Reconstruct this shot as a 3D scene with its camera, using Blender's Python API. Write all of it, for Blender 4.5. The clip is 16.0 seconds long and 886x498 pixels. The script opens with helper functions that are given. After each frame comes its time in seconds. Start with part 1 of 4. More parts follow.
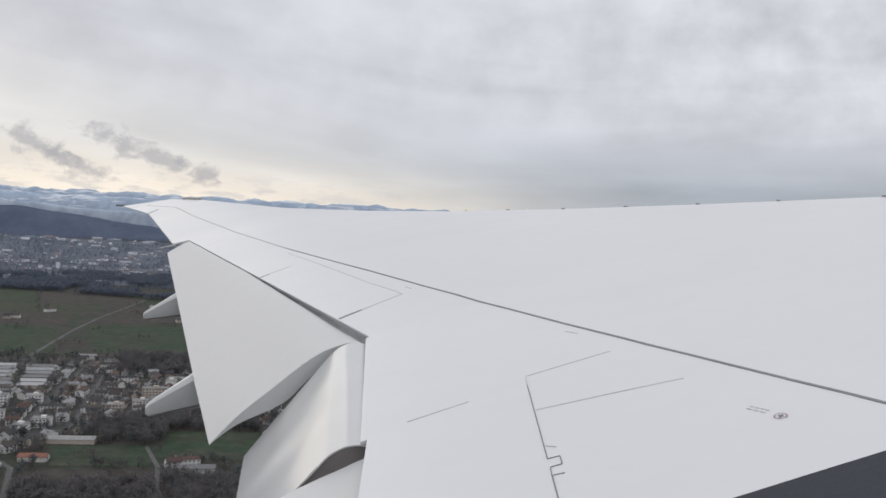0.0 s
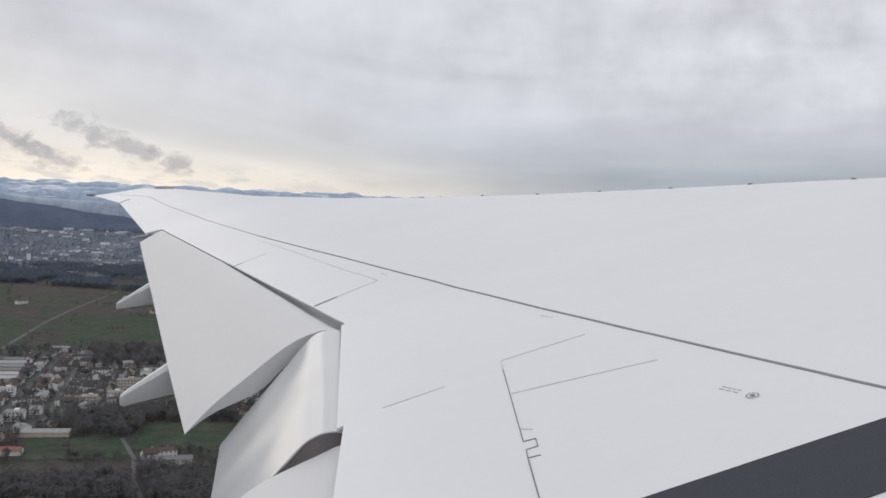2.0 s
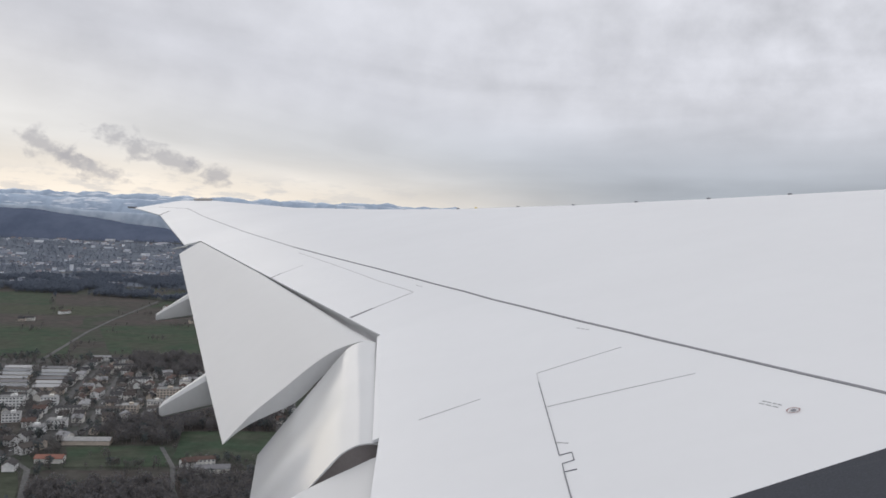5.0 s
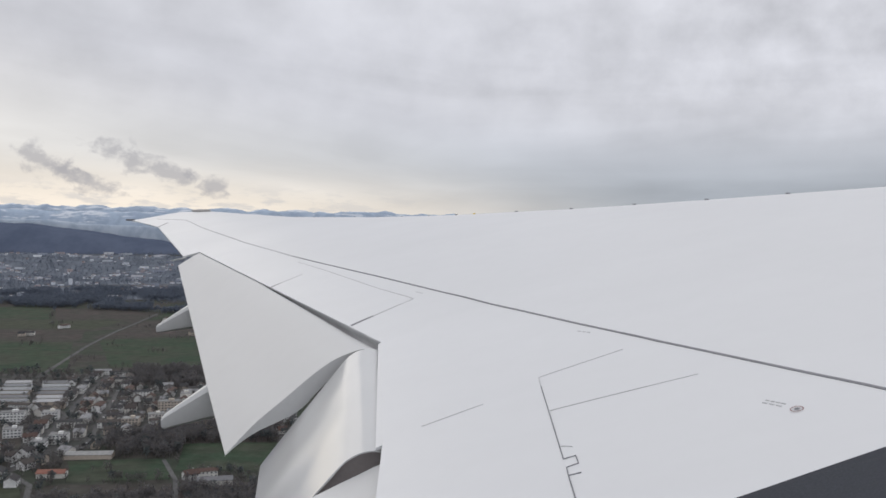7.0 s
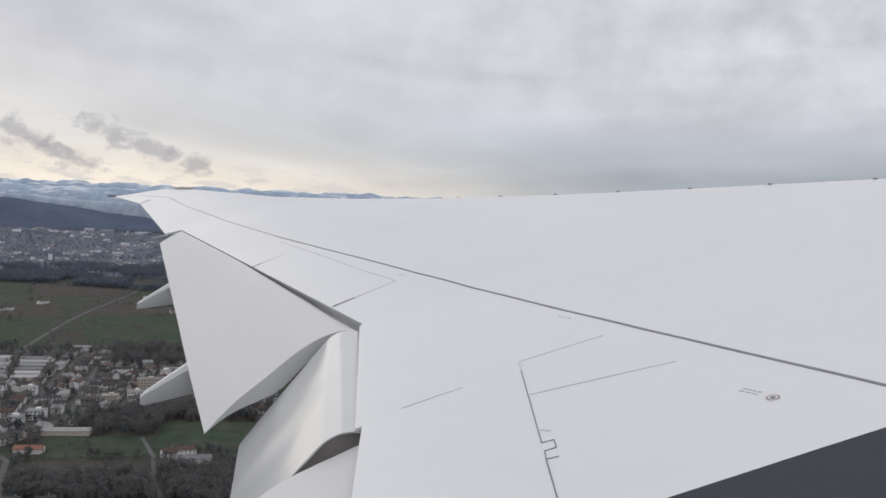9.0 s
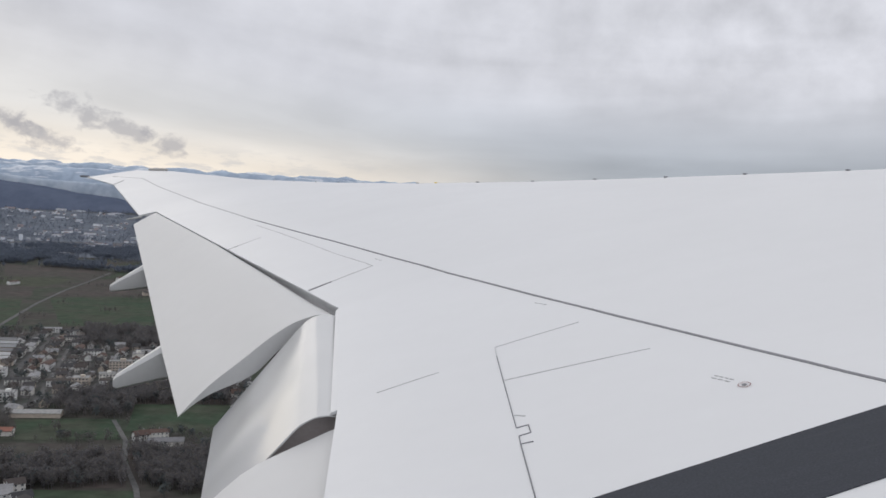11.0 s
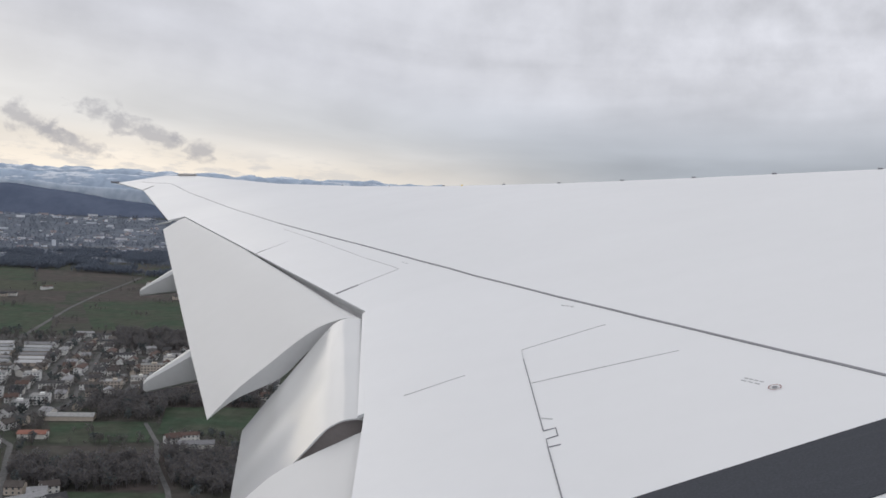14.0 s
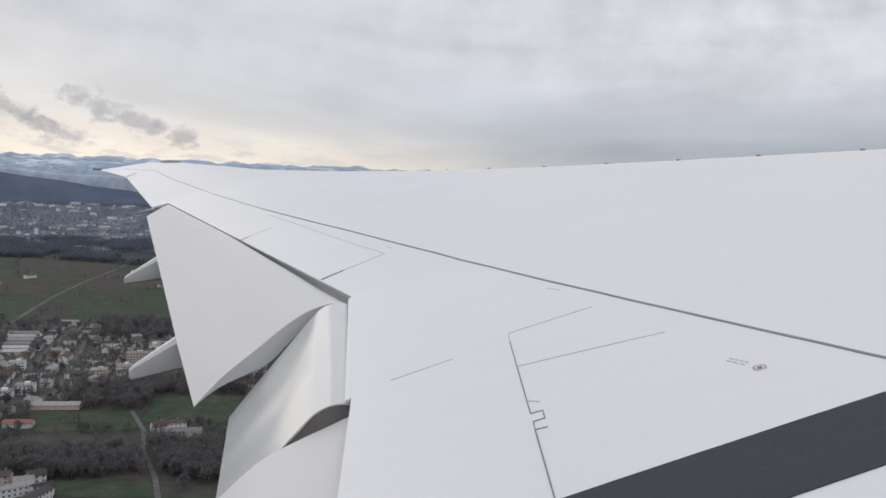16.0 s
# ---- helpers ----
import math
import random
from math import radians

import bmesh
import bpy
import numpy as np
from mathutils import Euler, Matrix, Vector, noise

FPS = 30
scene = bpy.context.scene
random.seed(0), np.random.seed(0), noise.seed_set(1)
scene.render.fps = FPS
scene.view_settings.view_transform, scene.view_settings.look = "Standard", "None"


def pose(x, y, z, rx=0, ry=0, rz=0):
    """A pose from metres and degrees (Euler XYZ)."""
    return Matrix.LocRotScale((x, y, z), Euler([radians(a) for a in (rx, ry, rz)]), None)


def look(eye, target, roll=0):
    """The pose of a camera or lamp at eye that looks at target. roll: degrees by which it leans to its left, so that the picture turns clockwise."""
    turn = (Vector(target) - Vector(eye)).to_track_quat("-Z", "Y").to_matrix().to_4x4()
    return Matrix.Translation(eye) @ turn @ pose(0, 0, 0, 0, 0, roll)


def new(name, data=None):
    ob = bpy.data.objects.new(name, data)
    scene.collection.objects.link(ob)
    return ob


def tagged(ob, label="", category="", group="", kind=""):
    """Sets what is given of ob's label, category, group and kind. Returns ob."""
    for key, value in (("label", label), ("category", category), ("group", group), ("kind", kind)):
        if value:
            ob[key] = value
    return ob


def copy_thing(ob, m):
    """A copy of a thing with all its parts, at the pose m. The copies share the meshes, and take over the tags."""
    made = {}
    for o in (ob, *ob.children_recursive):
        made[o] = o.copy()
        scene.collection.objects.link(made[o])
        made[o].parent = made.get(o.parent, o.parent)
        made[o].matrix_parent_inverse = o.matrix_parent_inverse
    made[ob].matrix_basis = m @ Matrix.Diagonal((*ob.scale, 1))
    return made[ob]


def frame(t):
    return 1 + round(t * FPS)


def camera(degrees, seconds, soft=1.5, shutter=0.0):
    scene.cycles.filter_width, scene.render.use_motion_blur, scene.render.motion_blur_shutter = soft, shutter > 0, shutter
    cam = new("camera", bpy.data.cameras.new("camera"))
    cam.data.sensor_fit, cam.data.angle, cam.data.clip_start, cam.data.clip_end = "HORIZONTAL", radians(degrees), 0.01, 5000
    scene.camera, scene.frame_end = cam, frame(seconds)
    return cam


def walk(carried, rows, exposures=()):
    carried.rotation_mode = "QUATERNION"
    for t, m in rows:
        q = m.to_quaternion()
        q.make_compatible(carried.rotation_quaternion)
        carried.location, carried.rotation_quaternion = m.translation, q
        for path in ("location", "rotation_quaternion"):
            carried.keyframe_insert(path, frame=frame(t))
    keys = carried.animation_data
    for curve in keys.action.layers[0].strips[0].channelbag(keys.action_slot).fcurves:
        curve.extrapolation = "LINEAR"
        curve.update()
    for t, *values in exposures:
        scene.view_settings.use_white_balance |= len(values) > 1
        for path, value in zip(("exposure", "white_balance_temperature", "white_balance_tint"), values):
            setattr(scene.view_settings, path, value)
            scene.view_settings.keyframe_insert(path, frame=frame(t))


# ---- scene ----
# ---------------------------------------------------------------- camera
cam = camera(54.6, 16.0, soft=1.6)
EYE = 230.0
# seconds, x, y, z, yaw to the left, pitch, lean to the left
PATH = [
    (0.0, -0.000, 0.000, 230.001, -0.001, -1.688, 2.877),
    (0.5, 0.000, 0.001, 229.997, -0.484, -1.878, 3.036),
    (1.0, -0.001, -0.003, 229.998, -0.741, -2.078, 3.369),
    (1.5, 0.004, -0.002, 229.994, -1.086, -1.971, 3.191),
    (2.0, 0.006, 0.002, 229.993, -1.658, -2.472, 2.326),
    (2.5, -0.004, 0.003, 229.998, -1.548, -3.158, 2.185),
    (3.0, -0.002, -0.001, 229.992, -1.348, -2.891, 3.132),
    (3.5, -0.006, 0.001, 229.998, -1.512, -3.681, 2.773),
    (4.0, -0.002, 0.002, 230.000, -0.918, -3.290, 2.679),
    (4.2, 0.010, 0.002, 230.003, -0.278, -3.150, 2.383),
    (6.3, 0.002, -0.007, 229.996, 1.207, 0.032, 1.991),
    (6.5, 0.005, -0.006, 229.997, 1.128, -0.072, 1.707),
    (7.0, 0.004, 0.001, 229.996, 0.671, -1.414, 1.029),
    (7.5, 0.004, -0.002, 229.991, 0.537, -2.034, 1.992),
    (8.0, 0.004, -0.004, 229.990, 0.894, -1.442, 3.518),
    (8.5, 0.008, 0.002, 229.992, 0.576, -1.524, 3.283),
    (9.0, 0.004, -0.001, 229.995, -0.475, -2.493, 2.289),
    (9.5, -0.000, -0.001, 229.992, -1.631, -3.354, 2.390),
    (9.7, -0.003, 0.002, 229.994, -1.834, -3.260, 3.088),
    (11.8, -0.000, -0.007, 229.997, -2.208, -3.472, 3.016),
    (12.0, 0.004, -0.003, 229.998, -2.164, -3.261, 3.020),
    (12.5, 0.005, -0.007, 229.991, -1.666, -2.209, 3.903),
    (13.0, 0.004, -0.001, 229.997, -1.178, -2.865, 3.541),
    (13.5, 0.004, -0.004, 229.993, -0.362, -3.181, 3.411),
    (14.0, 0.004, -0.000, 229.996, -0.311, -3.314, 2.574),
    (14.5, 0.001, 0.004, 229.990, -0.278, -3.578, 2.131),
    (15.0, 0.002, 0.003, 229.987, -0.044, -4.260, 2.216),
    (15.5, 0.001, 0.003, 229.987, -0.507, -4.495, 2.229),
    (16.0, 0.004, 0.007, 229.992, -1.305, -4.282, 2.119),
]


def held(x, y, z, yaw, pitch, lean):
    a, b = radians(yaw), radians(pitch)
    ahead = Vector((-math.sin(a) * math.cos(b), math.cos(a) * math.cos(b), math.sin(b)))
    return look((x, y, z), Vector((x, y, z)) + 100 * ahead, lean)


# seconds, stops: the camera's small changes of exposure
EXPOSURES = [(0.0, -0.045), (3.0, -0.03), (6.5, -0.045), (7.0, -0.08), (7.5, -0.03), (8.0, -0.03), (8.5, -0.06), (9.0, -0.09), (9.5, -0.05), (12.0, -0.06), (13.0, -0.11), (14.0, -0.045), (14.5, -0.06), (15.5, -0.04), (16.0, -0.03)]
walk(cam, [(row[0], held(*row[1:])) for row in PATH], EXPOSURES)

# ---------------------------------------------------------------- sky and sun
SUN_AZ, SUN_EL = radians(-48), radians(18)
world = bpy.data.worlds.new("overcast_sky")
scene.world = world
world.use_nodes = True


class Nodes:
    """Short hand for a node tree."""

    def __init__(self, tree):
        self.tree = tree
        tree.nodes.clear()

    def add(self, kind, **values):
        node = self.tree.nodes.new(kind)
        for key, value in values.items():
            setattr(node, key, value)
        return node

    def link(self, a, b):
        self.tree.links.new(a, b)

    def put(self, socket, value):
        if isinstance(value, bpy.types.NodeSocket):
            self.link(value, socket)
        else:
            socket.default_value = value

    def math(self, op, a, b=0.0, clamp=False):
        node = self.add("ShaderNodeMath", operation=op, use_clamp=clamp)
        self.put(node.inputs[0], a)
        self.put(node.inputs[1], b)
        return node.outputs[0]

    def vmath(self, op, a, b=(0, 0, 0)):
        node = self.add("ShaderNodeVectorMath", operation=op)
        self.put(node.inputs[0], a)
        self.put(node.inputs[1], b)
        return node.outputs["Value"] if op == "DOT_PRODUCT" else node.outputs[0]

    def noise(self, vector, scale, detail=4.0, rough=0.5, distort=0.0):
        node = self.add("ShaderNodeTexNoise")
        if vector is not None:
            self.link(vector, node.inputs["Vector"])
        node.inputs["Scale"].default_value = scale
        node.inputs["Detail"].default_value = detail
        node.inputs["Roughness"].default_value = rough
        node.inputs["Distortion"].default_value = distort
        return node.outputs["Fac"]

    def span(self, value, a, b, c=0.0, d=1.0, smooth=True):
        node = self.add("ShaderNodeMapRange", interpolation_type="SMOOTHSTEP" if smooth else "LINEAR")
        self.put(node.inputs["Value"], value)
        for name, v in (("From Min", a), ("From Max", b), ("To Min", c), ("To Max", d)):
            self.put(node.inputs[name], v)
        return node.outputs["Result"]

    def mix(self, fac, a, b, blend="MIX"):
        node = self.add("ShaderNodeMix", data_type="RGBA", blend_type=blend)
        self.put(node.inputs["Factor"], fac)
        for socket, value in ((node.inputs[6], a), (node.inputs[7], b)):
            self.put(socket, value if isinstance(value, bpy.types.NodeSocket) else (*value[:3], 1))
        return node.outputs[2]


def build_sky():
    n = Nodes(world.node_tree)
    sky = n.add("ShaderNodeTexSky", sky_type="NISHITA", sun_disc=False, sun_elevation=SUN_EL, sun_rotation=SUN_AZ)
    way = n.add("ShaderNodeTexCoord").outputs["Generated"]
    parts = n.add("ShaderNodeSeparateXYZ")
    n.link(way, parts.inputs[0])
    east, north, up = parts.outputs

    def plane(offset, stretch=1.0):
        """The cloud deck lies flat overhead: its billows crowd together towards the horizon."""
        flat = n.math("ADD", n.math("MAXIMUM", up, 0.0), offset)
        deck = n.add("ShaderNodeCombineXYZ")
        n.link(n.math("DIVIDE", east, flat), deck.inputs[0])
        n.link(n.math("MULTIPLY", n.math("DIVIDE", north, flat), stretch), deck.inputs[1])
        return deck.outputs[0]

    billow = n.noise(plane(0.45, 1.0), 7.5, 4, 0.5)
    roll = n.noise(plane(0.14, 0.8), 0.9, 5, 0.5, 0.6)
    broad = n.noise(plane(0.10), 0.28, 3, 0.5, 0.2)
    # sunward side, low: the gap under the deck that lets warm light in
    sunward = n.vmath("DOT_PRODUCT", way, (math.sin(radians(-28)), math.cos(radians(-28)), 0.03))
    base = n.mix(n.span(up, 0.02, 0.15), (0.43, 0.470, 0.53), (0.680, 0.690, 0.748))
    base = n.mix(n.span(up, 0.17, 0.62), base, (0.90, 0.91, 0.95))
    bright = n.mix(n.span(up, 0.085, 0.015), (0.80, 0.785, 0.77), (1.0, 0.91, 0.80))
    # the bright wedge under the deck narrows away from the sun
    across = n.math("DIVIDE", east, n.math("MAXIMUM", north, 0.2))
    wedge = n.math("ADD", up, n.math("MULTIPLY", n.math("MAXIMUM", n.math("MINIMUM", across, 0.5), -0.7), 0.20))
    base = n.mix(n.math("MULTIPLY", n.span(sunward, 0.66, 0.95), n.span(wedge, 0.125, -0.05)), base, bright)
    shade = n.math("ADD", n.span(roll, 0.30, 0.70, 0.96, 1.06), n.span(broad, 0.3, 0.7, -0.08, 0.08))
    mottle = n.noise(way, 17.0, 5, 0.55)
    lumps = n.math("ADD", n.span(billow, 0.30, 0.70, -0.085, 0.11, False), n.span(mottle, 0.30, 0.70, -0.11, 0.125, False))
    lumps = n.math("MULTIPLY", lumps, n.math("MULTIPLY", n.span(up, 0.07, 0.17, 0.15, 1.0), n.span(sunward, 1.0, 0.6, 0.35, 1.0)))
    shade = n.math("ADD", shade, lumps)
    # long bars of thicker cloud that sink from the sunward side and level out
    bar = n.add("ShaderNodeCombineXYZ")
    n.link(n.math("MULTIPLY", east, 1.6), bar.inputs[0])
    n.link(n.math("MULTIPLY", n.math("ADD", up, n.math("MULTIPLY", n.math("MINIMUM", east, 0.0), 0.16)), 15.0), bar.inputs[1])
    shade = n.math("ADD", shade, n.math("MULTIPLY", n.span(n.noise(bar.outputs[0], 1.0, 4, 0.5, 0.4), 0.32, 0.68, -0.085, 0.065, False), n.span(up, 0.34, 0.14)))
    shade = n.mix(n.span(up, -0.01, 0.05), (1, 1, 1), shade)
    cloud = n.mix(1.0, base, shade, "MULTIPLY")
    # torn grey scud, drawn out and sinking away from the sun, and small puffs on the horizon
    torn = n.add("ShaderNodeCombineXYZ")
    n.link(n.math("DIVIDE", n.math("SUBTRACT", across, n.math("MULTIPLY", up, 0.8)), 0.032), torn.inputs[0])
    n.link(n.math("DIVIDE", n.math("ADD", up, n.math("MULTIPLY", across, 0.34)), 0.021), torn.inputs[1])
    rag = n.math("ADD", n.noise(torn.outputs[0], 1.0, 3, 0.5, 0.6), n.math("MULTIPLY", n.math("SUBTRACT", n.noise(torn.outputs[0], 2.6, 6, 0.6, 0.3), 0.5), 0.5))
    for a0, u0, a1, u1, wide in ((-0.432, 0.086, -0.300, 0.043, 0.0115), (-0.520, 0.076, -0.430, 0.044, 0.0105), (-0.310, 0.055, -0.262, 0.034, 0.0080), (-0.475, 0.058, -0.385, 0.030, 0.0075), (-0.64, 0.092, -0.545, 0.060, 0.012)):
        da, du = a1 - a0, u1 - u0
        size = math.hypot(da, du)
        pa, pu = n.math("SUBTRACT", across, a0), n.math("SUBTRACT", up, u0)
        along = n.math("DIVIDE", n.math("ADD", n.math("MULTIPLY", pa, da), n.math("MULTIPLY", pu, du)), size * size)
        off = n.math("ABSOLUTE", n.math("DIVIDE", n.math("SUBTRACT", n.math("MULTIPLY", pu, da), n.math("MULTIPLY", pa, du)), size * wide))
        end = n.math("POWER", n.math("ABSOLUTE", n.math("SUBTRACT", n.math("MULTIPLY", along, 2.0), 1.0)), 3.0)
        body = n.math("SUBTRACT", n.math("MULTIPLY", n.math("SUBTRACT", rag, 0.31), 4.6), n.math("ADD", off, end))
        cloud = n.mix(n.math("MULTIPLY", n.span(body, -0.75, 1.05), 0.70), cloud, (0.41, 0.41, 0.45))
    low = n.add("ShaderNodeCombineXYZ")
    n.link(n.math("DIVIDE", across, 0.05), low.inputs[0])
    n.link(n.math("DIVIDE", up, 0.012), low.inputs[1])
    puff = n.span(n.noise(low.outputs[0], 1.0, 5, 0.6), 0.47, 0.62)
    puff = n.math("MULTIPLY", puff, n.math("MULTIPLY", n.span(up, 0.052, 0.025), n.span(across, 0.15, -0.25)))
    cloud = n.mix(n.math("MULTIPLY", puff, 0.55), cloud, (0.60, 0.60, 0.62))
    cloud = n.mix(n.span(up, 0.0, -0.03), cloud, (0.10, 0.12, 0.13))
    clear = n.mix(1.0, sky.outputs[0], (0.08, 0.08, 0.08), "MULTIPLY")
    both = n.mix(0.97, clear, cloud)
    back = n.add("ShaderNodeBackground")
    n.link(both, back.inputs["Color"])
    back.inputs["Strength"].default_value = 1.0
    out = n.add("ShaderNodeOutputWorld")
    n.link(back.outputs[0], out.inputs["Surface"])


build_sky()
lamp = bpy.data.lights.new("sun", "SUN")
lamp.energy, lamp.angle, lamp.color = 0.5, radians(60), (1.0, 0.92, 0.80)
sun = new("sun", lamp)
sun.matrix_world = look((900 * math.sin(SUN_AZ), 900 * math.cos(SUN_AZ), 900 * math.tan(SUN_EL)), (0, 0, 0))


# ---------------------------------------------------------------- materials
def material(name, build):
    m = bpy.data.materials.new(name)
    m.use_nodes = True
    n = Nodes(m.node_tree)
    shader = n.add("ShaderNodeBsdfPrincipled")
    out = n.add("ShaderNodeOutputMaterial")
    n.link(shader.outputs[0], out.inputs["Surface"])
    build(n, shader)
    return m


def paint(name, colour, rough=0.4, grain=0.04, scale=1.5, bump=0.0, metal=0.0, coat=0.0, wear=0.06):
    """A painted or plain surface: two scales of variation, a little relief."""

    def build(n, s):
        at = n.add("ShaderNodeTexCoord").outputs["Object"]
        fac = n.math("ADD", n.span(n.noise(at, scale, 4), 0.3, 0.7, -grain, grain, False), n.span(n.noise(at, scale * 12, 3), 0.3, 0.7, -grain / 2, grain / 2, False))
        light = n.math("ADD", fac, 1.0)
        n.link(n.mix(1.0, colour, light, "MULTIPLY"), s.inputs["Base Color"])
        n.link(n.math("ADD", n.span(n.noise(at, scale * 3, 3), 0.3, 0.7, -wear, wear, False), rough), s.inputs["Roughness"])
        s.inputs["Metallic"].default_value = metal
        s.inputs["Coat Weight"].default_value = coat
        if bump:
            b = n.add("ShaderNodeBump")
            b.inputs["Strength"].default_value = bump
            b.inputs["Distance"].default_value = 0.02
            n.link(n.noise(at, scale * 20, 3), b.inputs["Height"])
            n.link(b.outputs[0], s.inputs["Normal"])

    return material(name, build)


def earth(name, colours, scale, rough=0.95, fine=0.25):
    """Ground cover: colours blended by patchy noise in metres."""

    def build(n, s):
        at = n.add("ShaderNodeNewGeometry").outputs["Position"]
        c = colours[0]
        for i, other in enumerate(colours[1:]):
            c = n.mix(n.span(n.noise(at, scale * (1 + 0.7 * i), 5, 0.6), 0.42, 0.60), c, other)
        c = n.mix(1.0, c, n.span(n.noise(at, fine, 4, 0.65), 0.25, 0.75, 0.65, 1.35, False), "MULTIPLY")
        n.link(c, s.inputs["Base Color"])
        s.inputs["Roughness"].default_value = rough
        s.inputs["Specular IOR Level"].default_value = 0.1

    return material(name, build)


def out_of(n):
    return next(x for x in n.tree.nodes if x.type == "OUTPUT_MATERIAL").inputs["Surface"]


def varied(name, colours, rough=0.85, leafy=False):
    """One of several colours for each object, or each loose piece of a joined mesh."""

    def build(n, s):
        info = n.add("ShaderNodeObjectInfo").outputs["Random"]
        isle = n.add("ShaderNodeNewGeometry").outputs["Random Per Island"]
        pick = n.math("FRACT", n.math("ADD", n.math("MULTIPLY", info, 7.31), isle))
        ramp = n.add("ShaderNodeValToRGB")
        ramp.color_ramp.interpolation = "CONSTANT"
        while len(ramp.color_ramp.elements) < len(colours):
            ramp.color_ramp.elements.new(0.5)
        for i, c in enumerate(colours):
            ramp.color_ramp.elements[i].position = i / len(colours)
            ramp.color_ramp.elements[i].color = (*c, 1)
        n.link(pick, ramp.inputs[0])
        at = n.add("ShaderNodeNewGeometry").outputs["Position"]
        tone = n.mix(1.0, ramp.outputs[0], n.span(n.noise(at, 0.4, 4), 0.3, 0.7, 0.85, 1.12, False), "MULTIPLY")
        n.link(tone, s.inputs["Base Color"])
        if leafy:
            thin = n.add("ShaderNodeBsdfTranslucent")
            n.link(tone, thin.inputs["Color"])
            both = n.add("ShaderNodeMixShader")
            both.inputs[0].default_value = 0.5
            n.link(s.outputs[0], both.inputs[1])
            n.link(thin.outputs[0], both.inputs[2])
            n.link(both.outputs[0], out_of(n))
        s.inputs["Roughness"].default_value = rough
        s.inputs["Specular IOR Level"].default_value = 0.2

    return material(name, build)




def skin_build(n, s):
    """Glossy aircraft grey: faint broad mottling, thin streaks of grime along the airflow, slight waviness between the ribs."""
    at = n.add("ShaderNodeTexCoord").outputs["Object"]
    turn = n.add("ShaderNodeMapping")
    turn.inputs["Rotation"].default_value = (0, 0, radians(-13))
    turn.inputs["Scale"].default_value = (0.25, 2.2, 1.0)
    n.link(at, turn.inputs["Vector"])
    streak = n.noise(turn.outputs[0], 2.0, 5, 0.6)
    fac = n.math("ADD", n.span(n.noise(at, 0.35, 3), 0.3, 0.7, 0.975, 1.02, False), n.span(streak, 0.35, 0.75, 0.003, -0.012, False))
    fac = n.math("ADD", fac, n.span(n.noise(at, 9.0, 4), 0.3, 0.7, -0.006, 0.006, False))
    n.link(n.mix(1.0, (0.682, 0.688, 0.706), fac, "MULTIPLY"), s.inputs["Base Color"])
    n.link(n.span(n.noise(at, 1.1, 4), 0.3, 0.7, 0.33, 0.42, False), s.inputs["Roughness"])
    b = n.add("ShaderNodeBump")
    b.inputs["Strength"].default_value = 0.25
    b.inputs["Distance"].default_value = 0.01
    n.link(n.noise(at, 1.6, 2), b.inputs["Height"])
    n.link(b.outputs[0], s.inputs["Normal"])


def sheen_build(n, s):
    """Satin grey paint with broad, faint smears."""
    at = n.add("ShaderNodeTexCoord").outputs["Object"]
    smear = n.noise(at, 1.6, 2, 0.4)
    n.link(n.mix(1.0, (0.590, 0.592, 0.597), n.span(smear, 0.3, 0.7, 0.965, 1.03, False), "MULTIPLY"), s.inputs["Base Color"])
    s.inputs["Roughness"].default_value = 0.14
    s.inputs["Specular IOR Level"].default_value = 0.65
    b = n.add("ShaderNodeBump")
    b.inputs["Strength"].default_value = 1.0
    b.inputs["Distance"].default_value = 0.010
    n.link(n.noise(at, 2.4, 0), b.inputs["Height"])
    n.link(b.outputs[0], s.inputs["Normal"])


def walkway_build(n, s):
    """Dark gritty band with scuffs drawn out along its length."""
    at = n.add("ShaderNodeTexCoord").outputs["Object"]
    turn = n.add("ShaderNodeMapping")
    turn.inputs["Rotation"].default_value = (0, 0, radians(-8))
    turn.inputs["Scale"].default_value = (0.5, 9.0, 1.0)
    n.link(at, turn.inputs["Vector"])
    scuff = n.noise(turn.outputs[0], 1.6, 6, 0.65)
    c = n.mix(n.span(scuff, 0.42, 0.72), (0.020, 0.024, 0.035), (0.036, 0.040, 0.052))
    n.link(n.mix(1.0, c, n.span(n.noise(at, 160, 2), 0.3, 0.7, 0.75, 1.25, False), "MULTIPLY"), s.inputs["Base Color"])
    n.link(n.span(scuff, 0.3, 0.7, 0.60, 0.82, False), s.inputs["Roughness"])
    b = n.add("ShaderNodeBump")
    b.inputs["Strength"].default_value = 0.3
    b.inputs["Distance"].default_value = 0.002
    n.link(n.noise(at, 220, 2), b.inputs["Height"])
    n.link(b.outputs[0], s.inputs["Normal"])


WHITE = material("wing_paint", skin_build)
FLAP = paint("flap_paint", (0.600, 0.601, 0.606), 0.55, 0.02, 0.5, wear=0.01)
SHEEN = material("satin_flap_paint", sheen_build)
RIB = paint("bare_rib_metal", (0.30, 0.27, 0.265), 0.55, 0.1, 6.0)
GREY = paint("grey_primer", (0.70, 0.70, 0.71), 0.6, 0.08, 2.0)
FAIRING = paint("fairing_grey", (0.56, 0.565, 0.57), 0.4, 0.04, 2.0)
SEAL = paint("dark_sealant", (0.20, 0.20, 0.22), 0.6, 0.1, 4.0)
SEAM = paint("weathered_sealant", (0.40, 0.40, 0.42), 0.6, 0.1, 4.0)
HAIR = paint("seam_grey", (0.56, 0.56, 0.575), 0.6, 0.1, 4.0)
WALKWAY = material("non_slip_grey", walkway_build)
